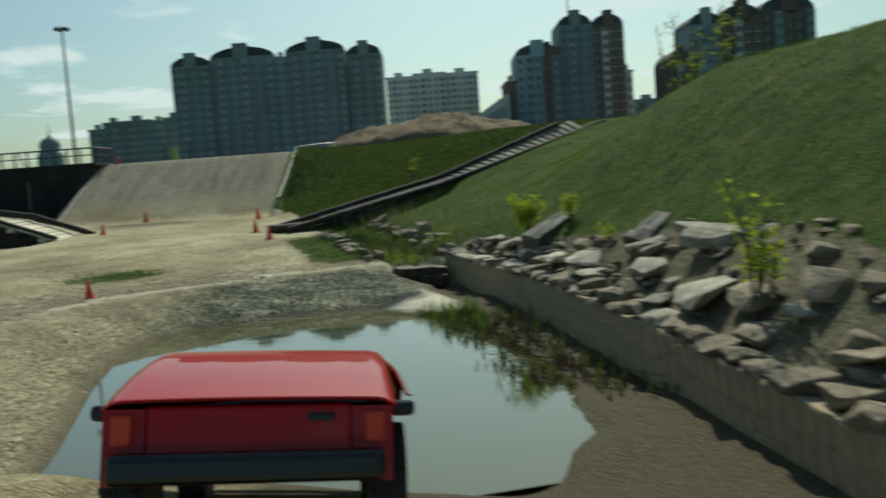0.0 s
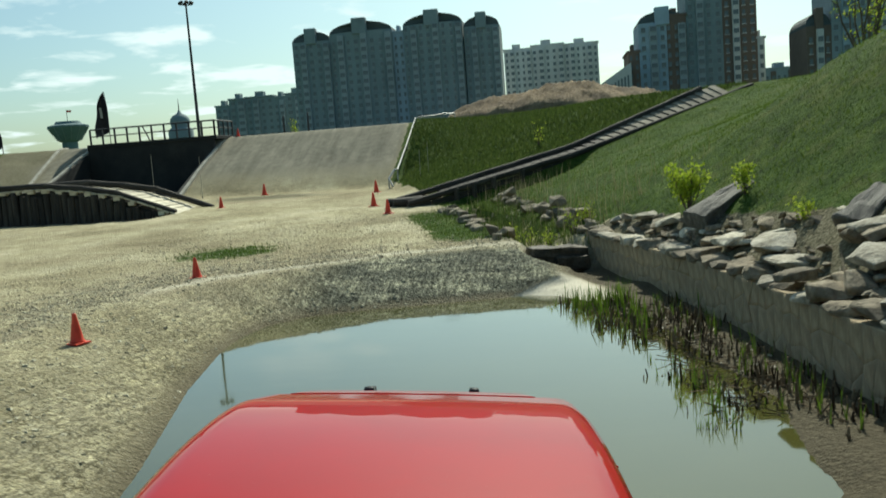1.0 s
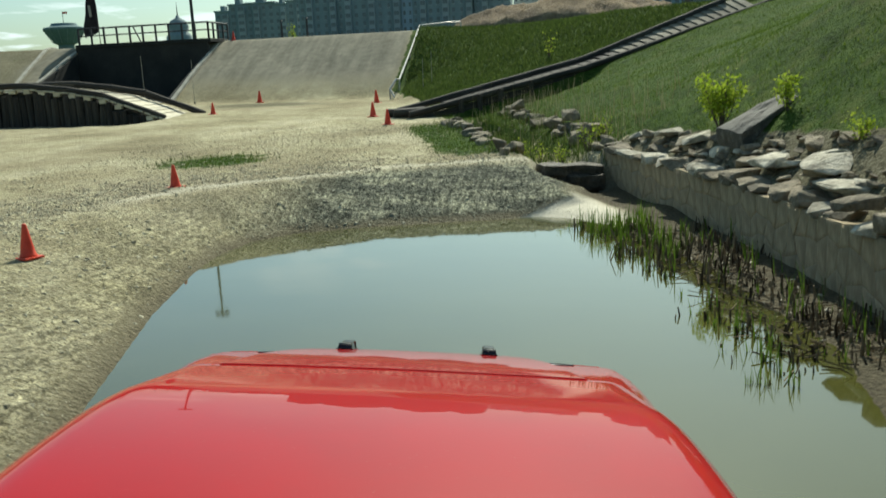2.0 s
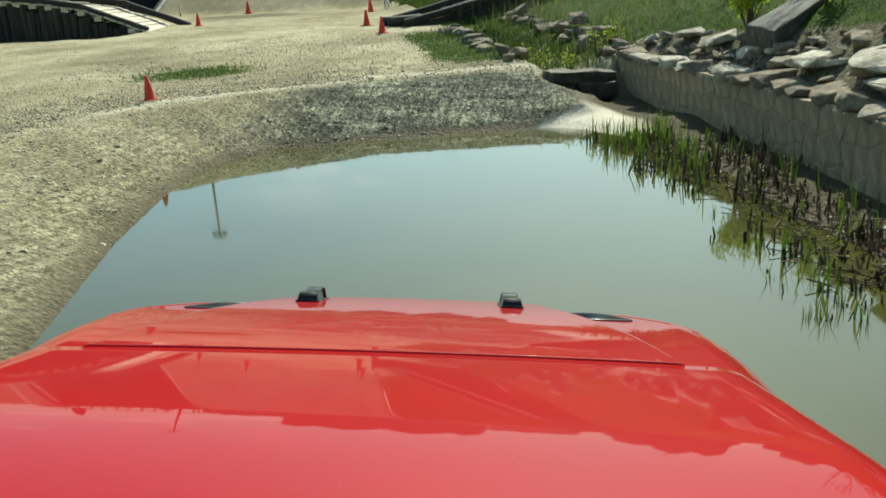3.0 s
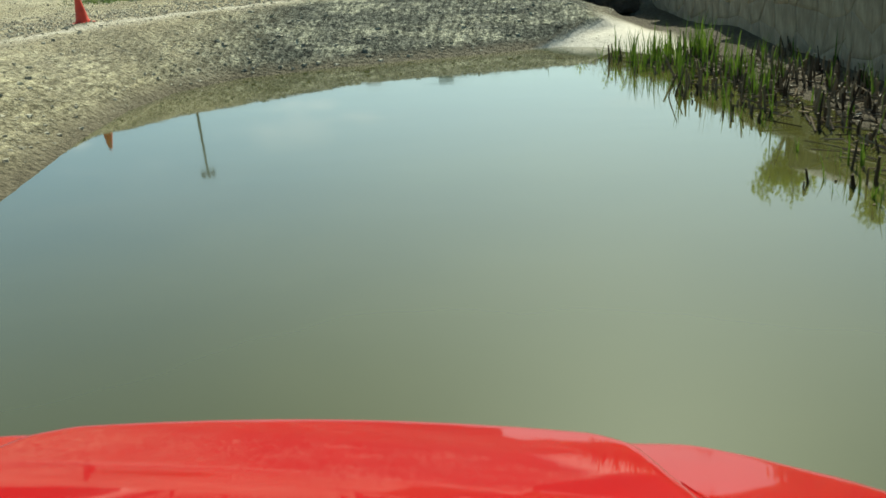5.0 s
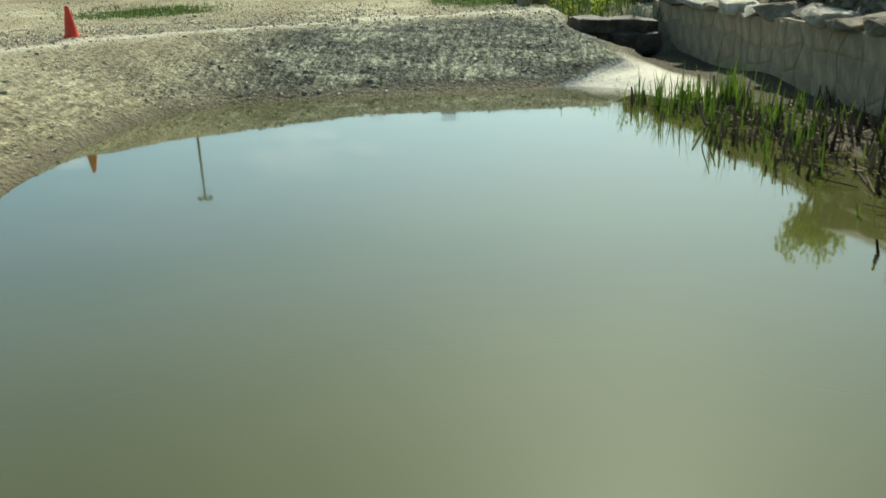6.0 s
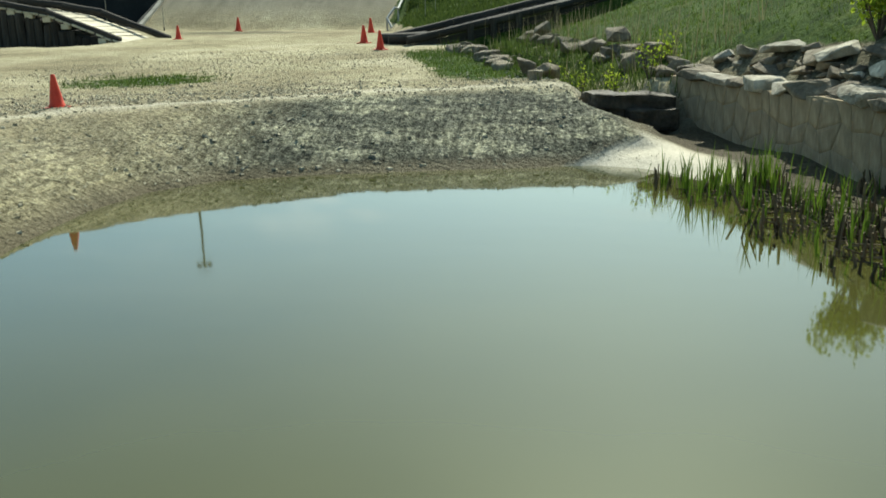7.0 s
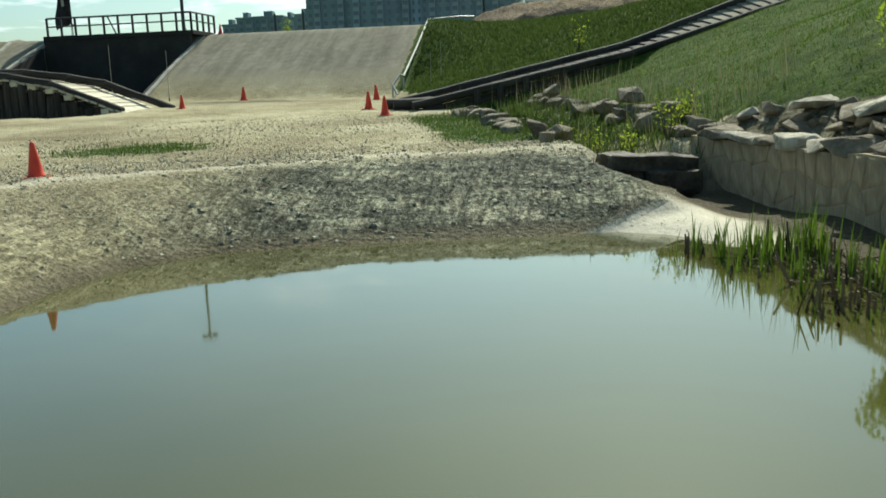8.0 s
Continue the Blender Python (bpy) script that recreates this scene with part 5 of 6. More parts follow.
def make_landmarks():
    t = thing("bowl_tower", pose(-294, 500, TOP - 1), "far arena with a flaring bowl-shaped glass top", "building", "distant landmarks")
    bm = bmesh.new()
    add_lathe(bm, [(4.6, -6), (4.6, 24.5), (6.4, 25.2), (12.0, 33.4), (12.0, 34.4), (8.0, 35.4), (7.0, 37.0), (1.0, 37.4)], 28)
    part("bowl", bm, M_TEAL, t, smooth=False)
    for k in range(14):
        a = k * math.pi / 7
        p, q = Vector((6.9 * math.cos(a), 6.9 * math.sin(a), 25.3)), Vector((12.05 * math.cos(a), 12.05 * math.sin(a), 33.4))
        part("rib", tube_bm((p, q), 0.16, 5), M_GREY, t)
    part("mast", tube_bm(((0, 0, 37), (0, 0, 44)), 0.15, 6), M_DARK_STEEL, t)
    part("pennant", box_bm((3.0, 0.1, 1.3), Matrix.Translation((1.6, 0, 43.2)), 0.02), M_CONE, t, "small red flag")
    t = thing("domed_pavilion", pose(-177, 400, TOP - 1), "far building with a small grey dome and spire", "building", "distant landmarks")
    bm = bmesh.new()
    add_lathe(bm, [(6.0, -6), (6.0, 20), (5.0, 21.5), (4.2, 22), (4.8, 24.5), (4.4, 26.2), (3.2, 27.6), (1.2, 28.6), (0.5, 30.0)], 20)
    part("dome", bm, M_GREY, t, smooth=True)
    part("spire", tube_bm(((0, 0, 29.5), (0, 0, 36)), [0.3, 0.05], 6), M_DARK_STEEL, t)


make_landmarks()


# ---------------------------------------------------------------- the car on its way down into the ford
VENT = ((0.527, 1.545), (0.609, 1.543), (0.690, 1.500), (0.722, 1.435), (0.741, 1.361), (0.758, 1.207), (0.776, 1.104), (0.764, 1.089), (0.622, 1.085), (0.603, 1.110), (0.574, 1.250))
VENT_GRID = ((0.560, 1.520), (0.612, 1.523), (0.672, 1.492), (0.697, 1.430), (0.717, 1.361), (0.738, 1.247), (0.752, 1.200), (0.745, 1.188), (0.634, 1.180), (0.618, 1.196), (0.588, 1.32))


def dome_edge(y):
    """Half the width of the bonnet's raised middle."""
    return float(np.interp(y, (0.0, 0.45, 1.0, 1.25, 1.58, 1.79, 1.97), (0.69, 0.65, 0.562, 0.517, 0.490, 0.474, 0.44)))


def hood_height(x, y):
    """Height of the bonnet over the car's base; x from the centre line, y ahead of the driver's eye."""
    a = abs(x)
    z = 1.357 - 0.0475 * (y - 1) - 0.04 * (y - 1) ** 2
    edge = dome_edge(y)
    front = 1.900 - 0.30 * a * a - 2.2 * max(0.0, a - 0.41) ** 1.3
    side = float(step(edge - 0.012, edge + 0.040, a))
    ahead = float(step(front, front + 0.11, y))
    z -= 0.036 * (1 - (1 - side) * (1 - ahead)) + 0.007 * (a / edge) ** 2 * (1 - side)
    z -= 0.026 * side * float(step(1.45, 2.0, y))
    # rounded shoulder of the outer panel and its nose
    outer = float(np.interp(y, (0.0, 0.45, 1.0, 1.44, 1.63, 1.80, 1.945, 2.06, 2.17), (0.88, 0.95, 1.01, 0.955, 0.912, 0.862, 0.785, 0.68, 0.5)))
    z -= min(0.34, 0.042 * (max(0.0, 0.11 - (outer - a)) / 0.11) ** 2)
    return z - 2.5 * max(0.0, y - 2.0) ** 2


def in_outline(x, y, poly):
    inside = False
    for (ax, ay), (bx, by) in zip(poly, poly[1:] + poly[:1]):
        if (ay > y) != (by > y) and x < ax + (y - ay) * (bx - ax) / (by - ay):
            inside = not inside
    return inside


def red_paint():
    """Clear-coated red with a film of dust, dried splashes and a few hairline scratches."""
    m, nt, b = base_material("red_car_paint", 0.5)
    geo = nt.nodes.new("ShaderNodeNewGeometry")
    pos = geo.outputs["Position"]
    film = noise_node(nt, pos, 3.0, 6.0, 0.65)
    specks = noise_node(nt, pos, 55.0, 3.0, 0.7)
    col = ramp_node(nt, film, [(0.35, (0.38, 0.002, 0.0035)), (0.7, (0.34, 0.005, 0.006))])
    col = mix_node(nt, ramp_node(nt, specks, [(0.66, (0, 0, 0)), (0.78, (0.10, 0.10, 0.10))]), col, (0.36, 0.30, 0.22))
    nt.links.new(col, b.inputs["Base Color"])
    b.inputs["Specular IOR Level"].default_value = 0.03
    b.inputs["Coat Weight"].default_value = 0.74
    b.inputs["Coat IOR"].default_value = 1.39
    nt.links.new(ramp_node(nt, film, [(0.4, (0.012, 0.012, 0.012)), (0.75, (0.05, 0.05, 0.05))]), b.inputs["Coat Roughness"])
    return m


def make_rest(car, sx, black):
    """One of the moulded pads on which a folded windscreen would lie; its inner flank is hollowed at the front."""
    bm = bmesh.new()
    rows = []
    for y, w, h, hollow in ((-0.131, 0.033, 0.006, 0), (-0.128, 0.035, 0.022, 0), (-0.118, 0.036, 0.034, 0), (-0.105, 0.036, 0.037, 0), (-0.01, 0.034, 0.039, 0),
                            (0.02, 0.034, 0.042, 0), (0.028, 0.034, 0.045, 0.014), (0.048, 0.034, 0.052, 0.016), (0.065, 0.034, 0.053, 0.016), (0.112, 0.033, 0.051, 0.014), (0.118, 0.032, 0.047, 0),
                            (0.130, 0.030, 0.032, 0), (0.136, 0.028, 0.006, 0)):
        prof = [(-w - 0.004, -0.004), (-w - 0.001, h * 0.30), (-w * 0.95, h * 0.66), (-w * 0.89, h * 0.90), (-w * 0.76, h), (w * 0.76, h), (w * 0.89, h * 0.90), (w * 0.95, h * 0.66), (w + 0.001, h * 0.30), (w + 0.004, -0.004)]
        ring = []
        for k, (px, pz) in enumerate(prof):
            inner = px * sx < 0
            if inner and k in (1, 2, 7, 8, 0, 9):
                px += sx * hollow
            ring.append(bm.verts.new((px, y, pz)))
        rows.append(ring)
    for a, b in zip(rows, rows[1:]):
        for k in range(9):
            bm.faces.new((a[k], a[k + 1], b[k + 1], b[k]))
    bm.faces.new(rows[0][::-1])
    bm.faces.new(rows[-1])
    bmesh.ops.recalc_face_normals(bm, faces=bm.faces)
    sharp = [e for e in bm.edges if len(e.link_faces) == 2 and e.calc_face_angle() > radians(24)]
    bmesh.ops.bevel(bm, geom=sharp, offset=0.0028, segments=2, affect="EDGES", profile=0.5, clamp_overlap=True)
    ob = part("windscreen_rest", bm, black, car, "black moulded plastic windscreen rest", smooth=True)
    x, y = sx * 0.357 + 0.006, 1.222
    slope = math.degrees(math.atan((hood_height(x, 1.33) - hood_height(x, 1.11)) / 0.22))
    ob.matrix_basis = pose(x, y, hood_height(x, y) + 0.003, slope, 0, 0) @ Matrix.Diagonal((0.96, 0.94, 0.82, 1))
    flange = bmesh.new()
    add_box(flange, (0.084, 0.282, 0.008), Matrix.Translation((0, 0.002, 0)), 0.0035, 2)
    part("gasket", flange, black, ob)
    part("slot", box_bm((0.020, 0.003, 0.003), Matrix.Translation((0, -0.130, 0.022)), 0.001), black, ob)


def make_vent(car, sx, plastic, black, vane):
    """Bonnet vent: raised surround, sloping inner walls, and a sunken grid of curved vanes."""
    n = len(VENT)
    cx, cy = sum(p[0] for p in VENT) / n, sum(p[1] for p in VENT) / n
    floor_pts = VENT_GRID
    bm = bmesh.new()
    rings = []
    for grow, dz in ((1.045, -0.004), (1.04, 0.004), (1.0, 0.006), (0.965, 0.004), (0.94, -0.002)):
        rings.append([bm.verts.new((sx * (cx + (x - cx) * grow), cy + (y - cy) * grow, hood_height(x, y) + dz)) for x, y in VENT])
    rings.append([bm.verts.new((sx * x, y, hood_height(x, y) - 0.020)) for x, y in floor_pts])
    rings.append([bm.verts.new((sx * (x * 0.97 + 0.02), y * 0.97 + 0.04, hood_height(x, y) - 0.021)) for x, y in floor_pts])
    for a, b in zip(rings, rings[1:]):
        for k in range(n):
            bm.faces.new((a[k], a[(k + 1) % n], b[(k + 1) % n], b[k]))
    bmesh.ops.recalc_face_normals(bm, faces=bm.faces)
    vent = part("vent_frame", bm, plastic, car, "satin charcoal vent surround", smooth=True)
    tray = bmesh.new()
    tray.faces.new([tray.verts.new((sx * x, y, hood_height(x, y) - 0.052)) for x, y in floor_pts])
    bmesh.ops.solidify(tray, geom=list(tray.faces), thickness=0.01)
    part("tray", tray, black, vent)
    # arched vanes in staggered rows, each carried by two short webs
    rows = 8
    for j in range(rows):
        s = (j + 0.5) / rows
        y = 1.195 + 0.325 * s
        lo = 0.632 - 0.072 * s
        hi = 0.758 - 0.085 * s
        width = 0.036
        x = lo + (0.5 * width if j % 2 else 0)
        while x < hi:
            if in_outline(x, y, floor_pts):
                bm = bmesh.new()
                last = None
                base = hood_height(x, y) - 0.024
                for i in range(9):
                    u = i / 8 * 2 - 1
                    lift = 0.0062 * (1 - abs(u) ** 2.2)
                    px = sx * (x + u * width * 0.5)
                    now = (bm.verts.new((px, y + 0.004, base + lift)), bm.verts.new((px, y + 0.001, base + lift - 0.0012)), bm.verts.new((px, y, base + lift - 0.0035)))
                    if last:
                        bm.faces.new((last[0], now[0], now[1], last[1]))
                        bm.faces.new((last[1], now[1], now[2], last[2]))
                    last = now
                bmesh.ops.solidify(bm, geom=list(bm.faces), thickness=0.0010)
                part("vane", bm, vane, vent)
            x += width


def make_wheel(car, x, y, silver):
    bm = bmesh.new()
    add_lathe(bm, [(0.22, -0.125), (0.36, -0.125), (0.385, -0.11), (0.40, -0.08), (0.405, -0.02), (0.398, -0.012), (0.398, 0.012), (0.405, 0.02), (0.40, 0.08), (0.385, 0.11), (0.36, 0.125), (0.22, 0.125)], 32)
    for k in range(30):      # tread blocks
        a = 2 * math.pi * k / 30
        for z in (-0.085, 0.085):
            add_box(bm, (0.03, 0.05, 0.07), Matrix.Rotation(a + (0.1 if z > 0 else 0), 4, "Z") @ Matrix.Translation((0.398, 0, z)), 0.004)
    tyre = part("tyre", bm, M_RUBBER, car)
    tyre.matrix_basis = pose(x, y, 0.385, 0, 90, 0)
    bm = bmesh.new()
    add_lathe(bm, [(0.05, -0.1), (0.215, -0.1), (0.215, 0.1), (0.05, 0.115)], 20)
    part("rim", bm, silver, tyre)


def make_car():
    red = red_paint()
    black = surface("black_satin_plastic", (0.005, 0.006, 0.006), (0.009, 0.010, 0.010), (0.018, 0.019, 0.019), 8, 160, 0.26, relief=0.10, depth=0.002)
    plastic = surface("charcoal_vent_plastic", (0.020, 0.022, 0.022), (0.034, 0.037, 0.037), (0.060, 0.063, 0.063), 8, 140, 0.28, relief=0.06, depth=0.002)
    vane = surface("vane_plastic", (0.045, 0.048, 0.048), (0.07, 0.074, 0.074), (0.11, 0.115, 0.115), 8, 140, 0.26, relief=0.04, depth=0.002)
    silver = surface("brushed_trim", (0.16, 0.165, 0.165), (0.23, 0.235, 0.235), (0.32, 0.325, 0.325), 6, 120, 0.35, metal=0.8, relief=0.05)
    glass = surface("lamp_glass", (0.5, 0.5, 0.5), (0.6, 0.6, 0.6), (0.7, 0.7, 0.7), 5, 40, 0.08, relief=0.02)
    # the driver's eye, then the car's base
    m = look((0.365, 5.778, 2.188), (0.083, 7.613, 1.445), -5.3) @ pose(0, 0, 0, 7.6 - 90, 0, 0) @ pose(0, 0, 0, 0, 0, -0.6) @ Matrix.Translation((-0.205, 0, -1.762))
    car = thing("car", m, "glossy red off-road car nose-down on the slope into the ford", "car")

    def sheet(name, x0, x1, y0, y1, nx, ny, height, label="", skip=None):
        bm = bmesh.new()
        grid = []
        for j in range(ny + 1):
            row = []
            for i in range(nx + 1):
                x, y = x0 + (x1 - x0) * i / nx, y0 + (y1 - y0) * j / ny
                row.append(bm.verts.new((x, y, height(x, y))))
            grid.append(row)
        for j in range(ny):
            for i in range(nx):
                c = (grid[j][i].co + grid[j + 1][i + 1].co) / 2
                if not (skip and skip(c.x, c.y)):
                    bm.faces.new((grid[j][i], grid[j][i + 1], grid[j + 1][i + 1], grid[j + 1][i]))
        bmesh.ops.delete(bm, geom=[v for v in bm.verts if not v.link_faces], context="VERTS")
        bmesh.ops.solidify(bm, geom=list(bm.faces), thickness=0.012)
        return part(name, bm, red, car, label, smooth=True)

    n = len(VENT)
    mid = (sum(p[0] for p in VENT) / n, sum(p[1] for p in VENT) / n)
    hole = tuple((mid[0] + 1.01 * (x - mid[0]), mid[1] + 1.01 * (y - mid[1])) for x, y in VENT)
    bonnet = sheet("bonnet", -1.14, 1.14, 0.06, 2.13, 228, 190, hood_height, "glossy red bonnet mirroring the sky and the bank", lambda x, y: in_outline(abs(x), y, hole))
    for sx in (-1, 1):
        # fold that runs down each side of the raised middle
        pts = []
        for k in range(24):
            y = 0.45 + 1.28 * k / 23
            x = sx * (dome_edge(y) + 0.046)
            pts.append((x, y, hood_height(x, y) - 0.001))
        part("crease", tube_bm(pts, 0.0045, 6), red, bonnet)
        # shut line towards the wing
        pts = [(sx * x, y, hood_height(x, y) - 0.0005) for x, y in ((0.752, 1.52), (0.80, 1.36), (0.845, 1.22), (0.89, 1.05), (0.93, 0.85), (0.96, 0.62))]
        part("shut_line", tube_bm(pts, 0.0025, 6), red, bonnet)
        make_rest(car, sx, black)
        make_vent(car, sx, plastic, black, vane)
        part("wing", box_bm((0.26, 1.5, 0.34), Matrix.Translation((sx * 0.88, 1.15, 0.98)), 0.08, 3), red, car)
        part("wheel_arch", box_bm((0.16, 1.02, 0.10), Matrix.Translation((sx * 1.0, 1.2, 0.90)), 0.04, 3), black, car)
        part("wheel_arch", box_bm((0.16, 1.02, 0.10), Matrix.Translation((sx * 0.93, -1.35, 0.90)), 0.04, 3), black, car)
    # body behind the bonnet, closed by a smooth deck
    def deck_height(x, y):
        return 1.362 + 0.02 * y - 0.16 * max(0.0, -0.5 - y) ** 1.5 - 0.012 * (x / 0.86) ** 2 - 0.042 * (max(0.0, abs(x) - 0.75) / 0.11) ** 2

    sheet("deck", -0.87, 0.87, -2.16, 0.055, 58, 48, deck_height, "smooth red deck falling away behind the bonnet")
    bm = bmesh.new()
    low, high = [], []
    for k in range(25):
        y = -2.15 + 2.20 * k / 24
        for x, rail in ((-0.85, low), (0.85, high)):
            rail.append((bm.verts.new((x, y, 0.48)), bm.verts.new((x, y, deck_height(0.85, y) - 0.010))))
    for a, b in zip(low, low[1:]):
        bm.faces.new((a[0], a[1], b[1], b[0]))
    for a, b in zip(high, high[1:]):
        bm.faces.new((a[0], b[0], b[1], a[1]))
    for a, b in zip(zip(low, high), zip(low[1:], high[1:])):
        bm.faces.new((a[0][0], b[0][0], b[1][0], a[1][0]))
    bm.faces.new((low[0][0], high[0][0], high[0][1], low[0][1]))
    bm.faces.new((low[-1][0], low[-1][1], high[-1][1], high[-1][0]))
    bmesh.ops.recalc_face_normals(bm, faces=bm.faces)
    part("body", bm, red, car)
    part("tailgate", box_bm((1.20, 0.03, 0.36), Matrix.Translation((0, -2.165, 0.76)), 0.03, 3), red, car)
    part("tailgate_handle", box_bm((0.16, 0.03, 0.05), Matrix.Translation((0.42, -2.19, 0.86)), 0.012, 2), black, car)
    part("engine_bay", box_bm((1.58, 1.80, 0.60), Matrix.Translation((0, 0.92, 0.93)), 0.05, 2), red, car)
    part("grille", box_bm((1.2, 0.06, 0.42), Matrix.Translation((0, 1.86, 0.98)), 0.03, 2), black, car)
    for k in range(7):
        part("grille_bar", box_bm((0.05, 0.03, 0.4), Matrix.Translation((-0.33 + 0.11 * k, 1.90, 0.98)), 0.012), red, car)
    for sx in (-1, 1):
        bm = bmesh.new()
        add_lathe(bm, [(0.09, 0), (0.105, 0.015), (0.10, 0.03), (0.02, 0.045)], 20)
        ob = part("headlight", bm, glass, car)
        ob.matrix_basis = pose(sx * 0.50, 1.885, 1.02, -90, 0, 0)
        part("tail_light", box_bm((0.12, 0.05, 0.18), Matrix.Translation((sx * 0.74, -2.16, 0.80)), 0.02, 2), M_CONE, car)
    part("bumper", box_bm((1.75, 0.22, 0.2), Matrix.Translation((0, 2.0, 0.60)), 0.05, 3), black, car)
    part("rear_bumper", box_bm((1.6, 0.18, 0.18), Matrix.Translation((0, -2.2, 0.58)), 0.05, 3), black, car)
    for wx in (-0.84, 0.84):
        for wy in (1.2, -1.35):
            make_wheel(car, wx, wy, silver)


make_car()


# ---------------------------------------------------------------- small stuff: pebbles, grass, stalks
def scatter_mesh(name, verts, faces, material, label, category):
    me = bpy.data.meshes.new(name)
    me.from_pydata(verts, [], faces)
    me.materials.append(material)
    return tagged(new(name, me), label, category, kind="stuff")


def make_pebbles():
    r = np.random.RandomState(5)
    n = 60000
    X, Y = r.uniform(-12.5, 1.2, n * 2), 8 + 26 * r.rand(n * 2) ** 1.25
    shore, out = outline_distance(X, Y, SHORE), outline_distance(X, Y, FLOOR)
    dens = step(0.05, 0.4, shore) * (0.22 + 0.78 * step(2.3, 3.1, shore) * step(5.6, 3.9, shore)) * (0.35 + 0.65 * (lumps(X * 1.3, Y * 1.3, 4) > -0.1))
    keep = (r.rand(n * 2) < dens) & (out < -0.6)
    X, Y = X[keep][:n], Y[keep][:n]
    Z, masks = terrain(X, Y)
    size = 0.007 + 0.027 * r.rand(len(X)) ** 3 * (0.45 + 0.55 * step(1.8, 3.0, outline_distance(X, Y, SHORE)))
    octa = np.array([(1, 0, 0), (0, 1, 0), (-1, 0, 0), (0, -1, 0), (0, 0, 0.7), (0, 0, -0.5)])
    tri = ((0, 1, 4), (1, 2, 4), (2, 3, 4), (3, 0, 4), (1, 0, 5), (2, 1, 5), (3, 2, 5), (0, 3, 5))
    verts, faces = [], []
    for k in range(len(X)):
        jit = octa * r.uniform(0.6, 1.35, (6, 1)) * size[k]
        a = r.uniform(0, 6.28)
        c, s = math.cos(a), math.sin(a)
        b = len(verts)
        for p in jit:
            verts.append((X[k] + c * p[0] - s * p[1], Y[k] + s * p[0] + c * p[1], Z[k] + p[2] + 0.2 * size[k]))
        faces += [tuple(b + i for i in t) for t in tri]
    m = leaf_material("pebble_stone", (0.22, 0.195, 0.13), (0.60, 0.55, 0.39), 0.0)
    scatter_mesh("pebbles", verts, faces, m, "loose pebbles and clods on trampled clay", "pebbles")


make_pebbles()


def make_clods():
    """Broken lumps of clay on the scraped banks."""
    r = np.random.RandomState(21)
    n = 11000
    X, Y = r.uniform(-9.5, 2.0, n), r.uniform(9, 23.5, n)
    shore, out = outline_distance(X, Y, SHORE), outline_distance(X, Y, FLOOR)
    keep = (shore > 0.08) & (shore < 3.2) & (out < -1.2) & (r.rand(n) < 0.35 + 0.65 * (lumps(X * 2.1, Y * 2.1, 12) > 0.15))
    keep &= ~((X > -0.3) & (Y < 20.4))
    X, Y = X[keep], Y[keep]
    Z, _ = terrain(X, Y)
    cube = np.array([(-1, -1, -0.4), (1, -1, -0.4), (1, 1, -0.4), (-1, 1, -0.4), (-0.6, -0.7, 0.6), (0.7, -0.6, 0.7), (0.6, 0.7, 0.6), (-0.7, 0.6, 0.5)])
    quads = ((0, 1, 5, 4), (1, 2, 6, 5), (2, 3, 7, 6), (3, 0, 4, 7), (4, 5, 6, 7))
    verts, faces = [], []
    for x, y, z in zip(X, Y, Z):
        size = 0.008 + 0.026 * r.rand() ** 3
        p = cube * r.uniform(0.6, 1.3, (8, 1)) * size * np.array((r.uniform(0.8, 1.7), 1.0, 0.75))
        a = r.uniform(0, 6.28)
        c, k = math.cos(a), math.sin(a)
        b = len(verts)
        verts += [(x + c * q[0] - k * q[1], y + k * q[0] + c * q[1], z + q[2]) for q in p]
        faces += [tuple(b + i for i in f) for f in quads]
    m = leaf_material("clay_clods", (0.24, 0.225, 0.155), (0.52, 0.485, 0.345), 0.0)
    scatter_mesh("clods", verts, faces, m, "broken clods of dry grey clay on the bank", "clods")


make_clods()


def blades(X, Y, low, high, width, r, lean=0.5):
    Z, _ = terrain(X, Y)
    verts, faces = [], []
    for x, y, z in zip(X, Y, Z):
        a, h = r.uniform(0, 6.28), r.uniform(low, high)
        w = width * r.uniform(0.6, 1.3)
        lx, ly = r.uniform(-lean, lean, 2) * h
        b = len(verts)
        verts += [(x - w * math.cos(a), y - w * math.sin(a), z - 0.02), (x + w * math.cos(a), y + w * math.sin(a), z - 0.02), (x + lx, y + ly, z + h)]
        faces.append((b, b + 1, b + 2))
    return verts, faces


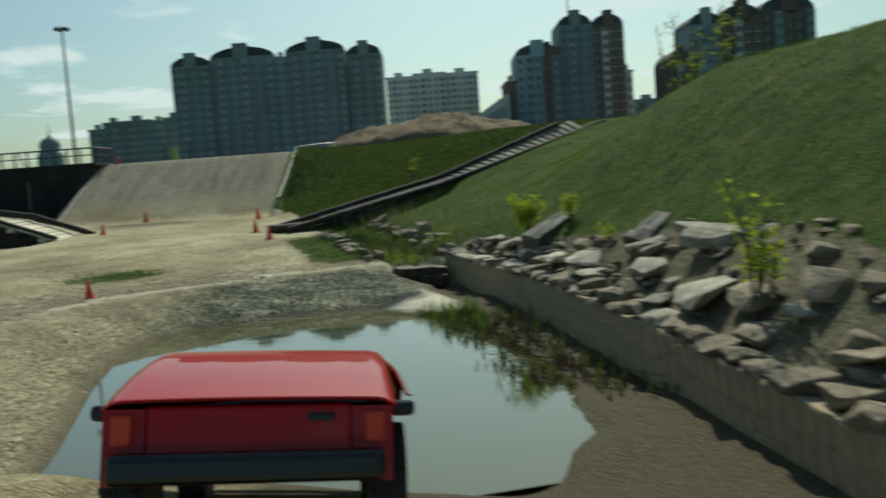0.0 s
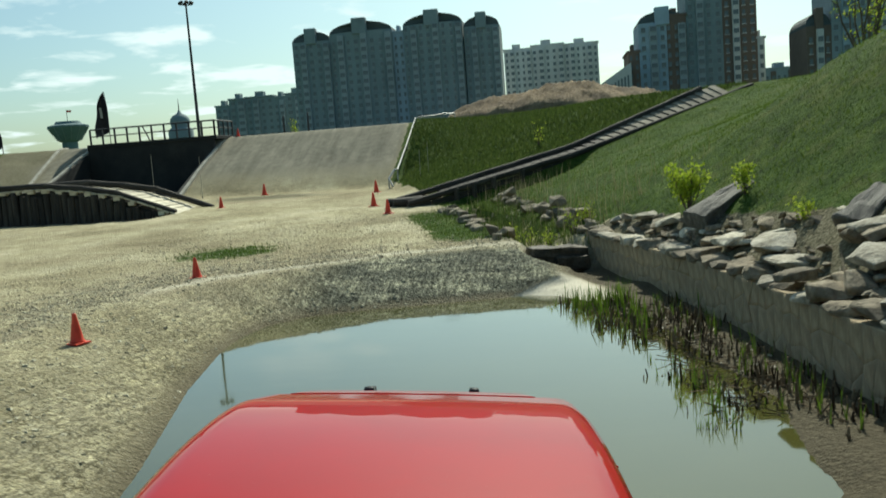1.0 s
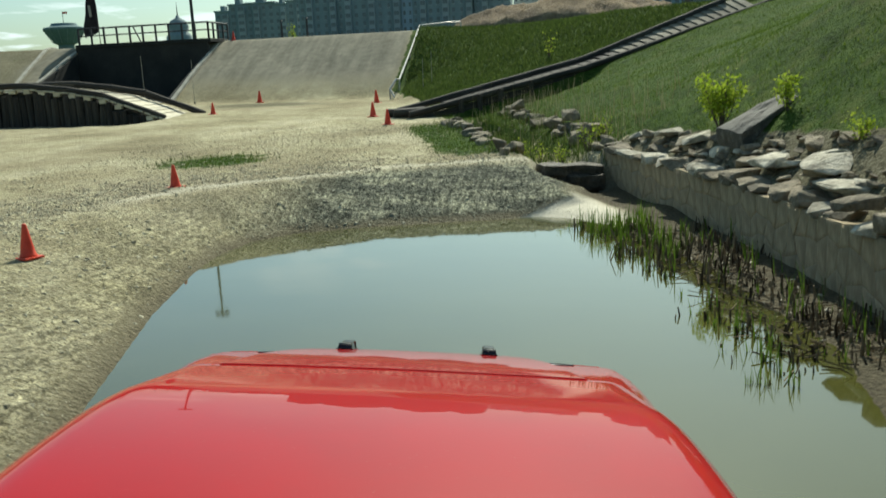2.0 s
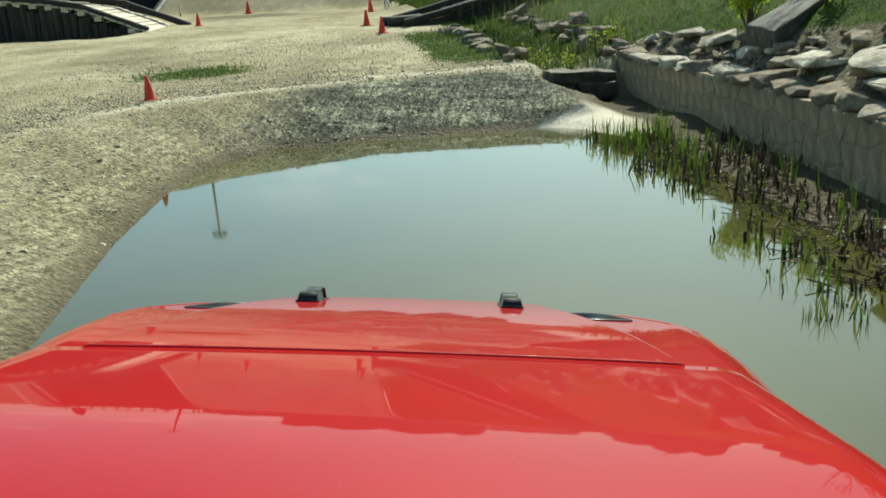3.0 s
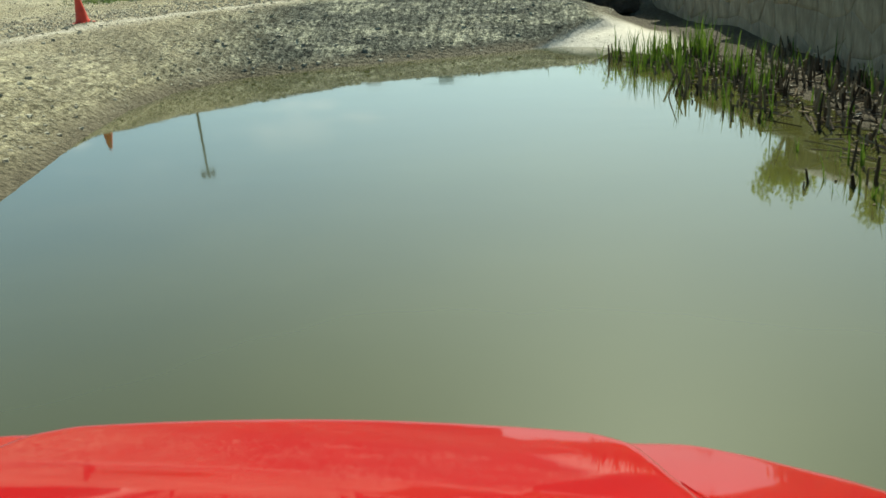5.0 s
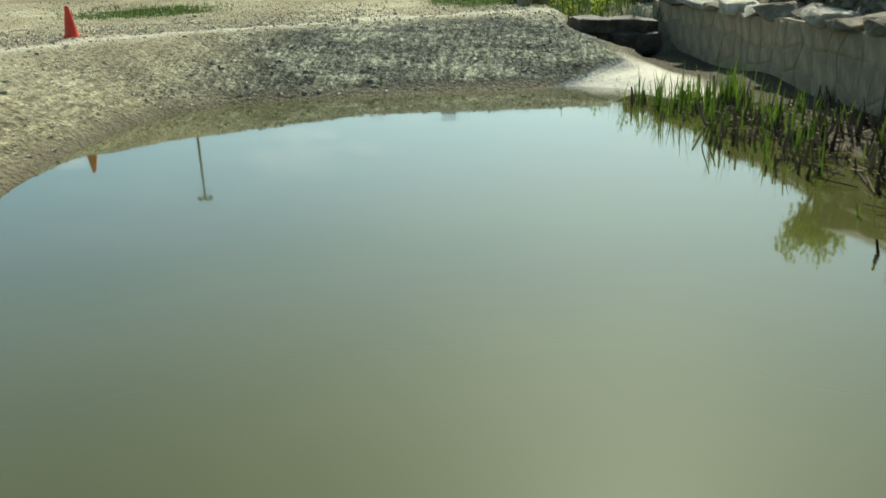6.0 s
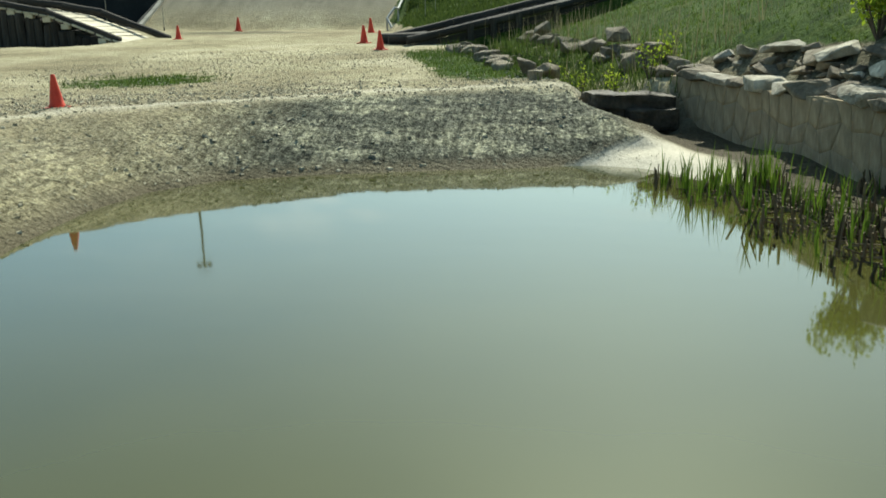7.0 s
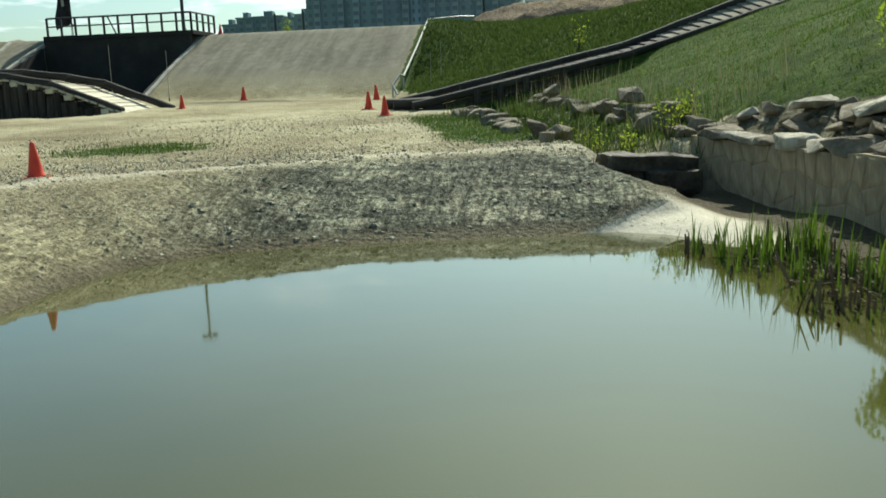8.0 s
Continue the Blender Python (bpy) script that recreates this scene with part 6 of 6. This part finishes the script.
def make_grass():
    r = np.random.RandomState(9)
    # turf of the bank, thicker near the course
    n = 260000
    Y = 5 + 45 * r.rand(n) ** 1.2
    X = -9 + 26 * r.rand(n)
    _, masks = terrain(X, Y)
    clump = lumps(X * 1.7, Y * 1.7, 31)
    keep = (masks["grass"] > 0.5) & (r.rand(n) < 0.45 + 0.5 * (clump > 0))
    v, f = blades(X[keep], Y[keep], 0.025, 0.085, 0.012, r, 0.8)
    # longer turf on the slope behind the staircase, its shade put into the colour
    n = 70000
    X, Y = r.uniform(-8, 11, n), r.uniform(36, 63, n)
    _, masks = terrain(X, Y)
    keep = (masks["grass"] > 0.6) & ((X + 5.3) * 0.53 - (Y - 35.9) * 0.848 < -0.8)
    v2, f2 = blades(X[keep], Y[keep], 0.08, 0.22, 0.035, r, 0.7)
    scatter_mesh("slope_grass", v2, f2, M_OLIVE_GRASS, "long grass on the slope behind the staircase, olive for its shade", "grass")
    scatter_mesh("bank_grass", v, f, M_GRASS, "short spring grass on the embankment", "grass")
    # worn tufts beside the ditch and by the cones
    n = 30000
    X, Y = r.uniform(-11, 3, n), r.uniform(22.3, 38, n)
    _, masks = terrain(X, Y)
    out = outline_distance(X, Y, FLOOR)
    keep = (masks["grass"] > 0.3) & (out < 0.3) & (r.rand(n) < masks["grass"])
    v, f = blades(X[keep], Y[keep], 0.03, 0.12, 0.010, r, 0.8)
    scatter_mesh("course_grass", v, f, M_OLIVE_GRASS, "thin grass tufts on the worn course", "grass")
    # rank weeds in the ditch
    n = 2400
    Y = r.uniform(22.6, 34, n)
    X = 0.9 - 0.29 * (Y - 22.4) + r.normal(0.35, 0.75, n)
    v, f = blades(X, Y, 0.10, 0.42, 0.013, r, 0.45)
    scatter_mesh("ditch_weeds", v, f, M_OLIVE_GRASS, "rank green weeds growing between the ditch stones", "weeds")
    # dry stalks along ditch and slope foot
    n = 700
    Y = r.uniform(23, 40, n)
    X = 1.9 - 0.29 * (Y - 22.4) + r.normal(0, 1.2, n) + 1.0
    v, f = blades(X, Y, 0.25, 0.85, 0.008, r, 0.2)
    scatter_mesh("dry_stalks", v, f, M_STRAW, "last year's dry stalks along the ditch", "dry grass")


make_grass()


def make_litter():
    """Broken reed lying on the mud."""
    r = random.Random(3)
    bm = bmesh.new()
    for _ in range(420):
        y = r.uniform(10.5, 17.8)
        x = shore_right(y) + r.uniform(-0.1, 1.1)
        if x > wall_point(y)[0] - 0.1:
            continue
        z = max(ground_z(x, y), 0.0) + 0.012
        a, l = r.uniform(0, 6.28), r.uniform(0.08, 0.38)
        add_tube(bm, ((x, y, z), (x + l * math.cos(a), y + l * math.sin(a), z + r.uniform(0, 0.07))), r.uniform(0.004, 0.009), 4)
    ob = part("reed_litter", bm, M_REED_DRY)
    tagged(ob, "broken brown reed stems strewn on wet mud", "plant litter", kind="stuff")


make_litter()


def make_scraps():
    """Pale scraps and chips of stone caught between the reeds."""
    r = random.Random(8)
    bm = bmesh.new()
    for _ in range(60):
        y = r.uniform(11.0, 17.4)
        x = shore_right(y) + r.uniform(0.2, 1.2)
        if x > wall_point(y)[0] - 0.15:
            continue
        s = r.uniform(0.02, 0.065)
        chip = rock_bm(r, (s * r.uniform(1, 2.2), s, s * 0.4), points=8)
        bmesh.ops.transform(chip, matrix=pose(x, y, max(ground_z(x, y), 0.0) + 0.01, r.uniform(-20, 20), r.uniform(-20, 20), r.uniform(0, 360)), verts=chip.verts)
        me = bpy.data.meshes.new("chip")
        chip.to_mesh(me)
        chip.free()
        bm.from_mesh(me)
        bpy.data.meshes.remove(me)
    ob = part("stone_chips", bm, M_ROCK)
    tagged(ob, "white chips and scraps lying among the reeds", "debris", kind="stuff")


make_scraps()
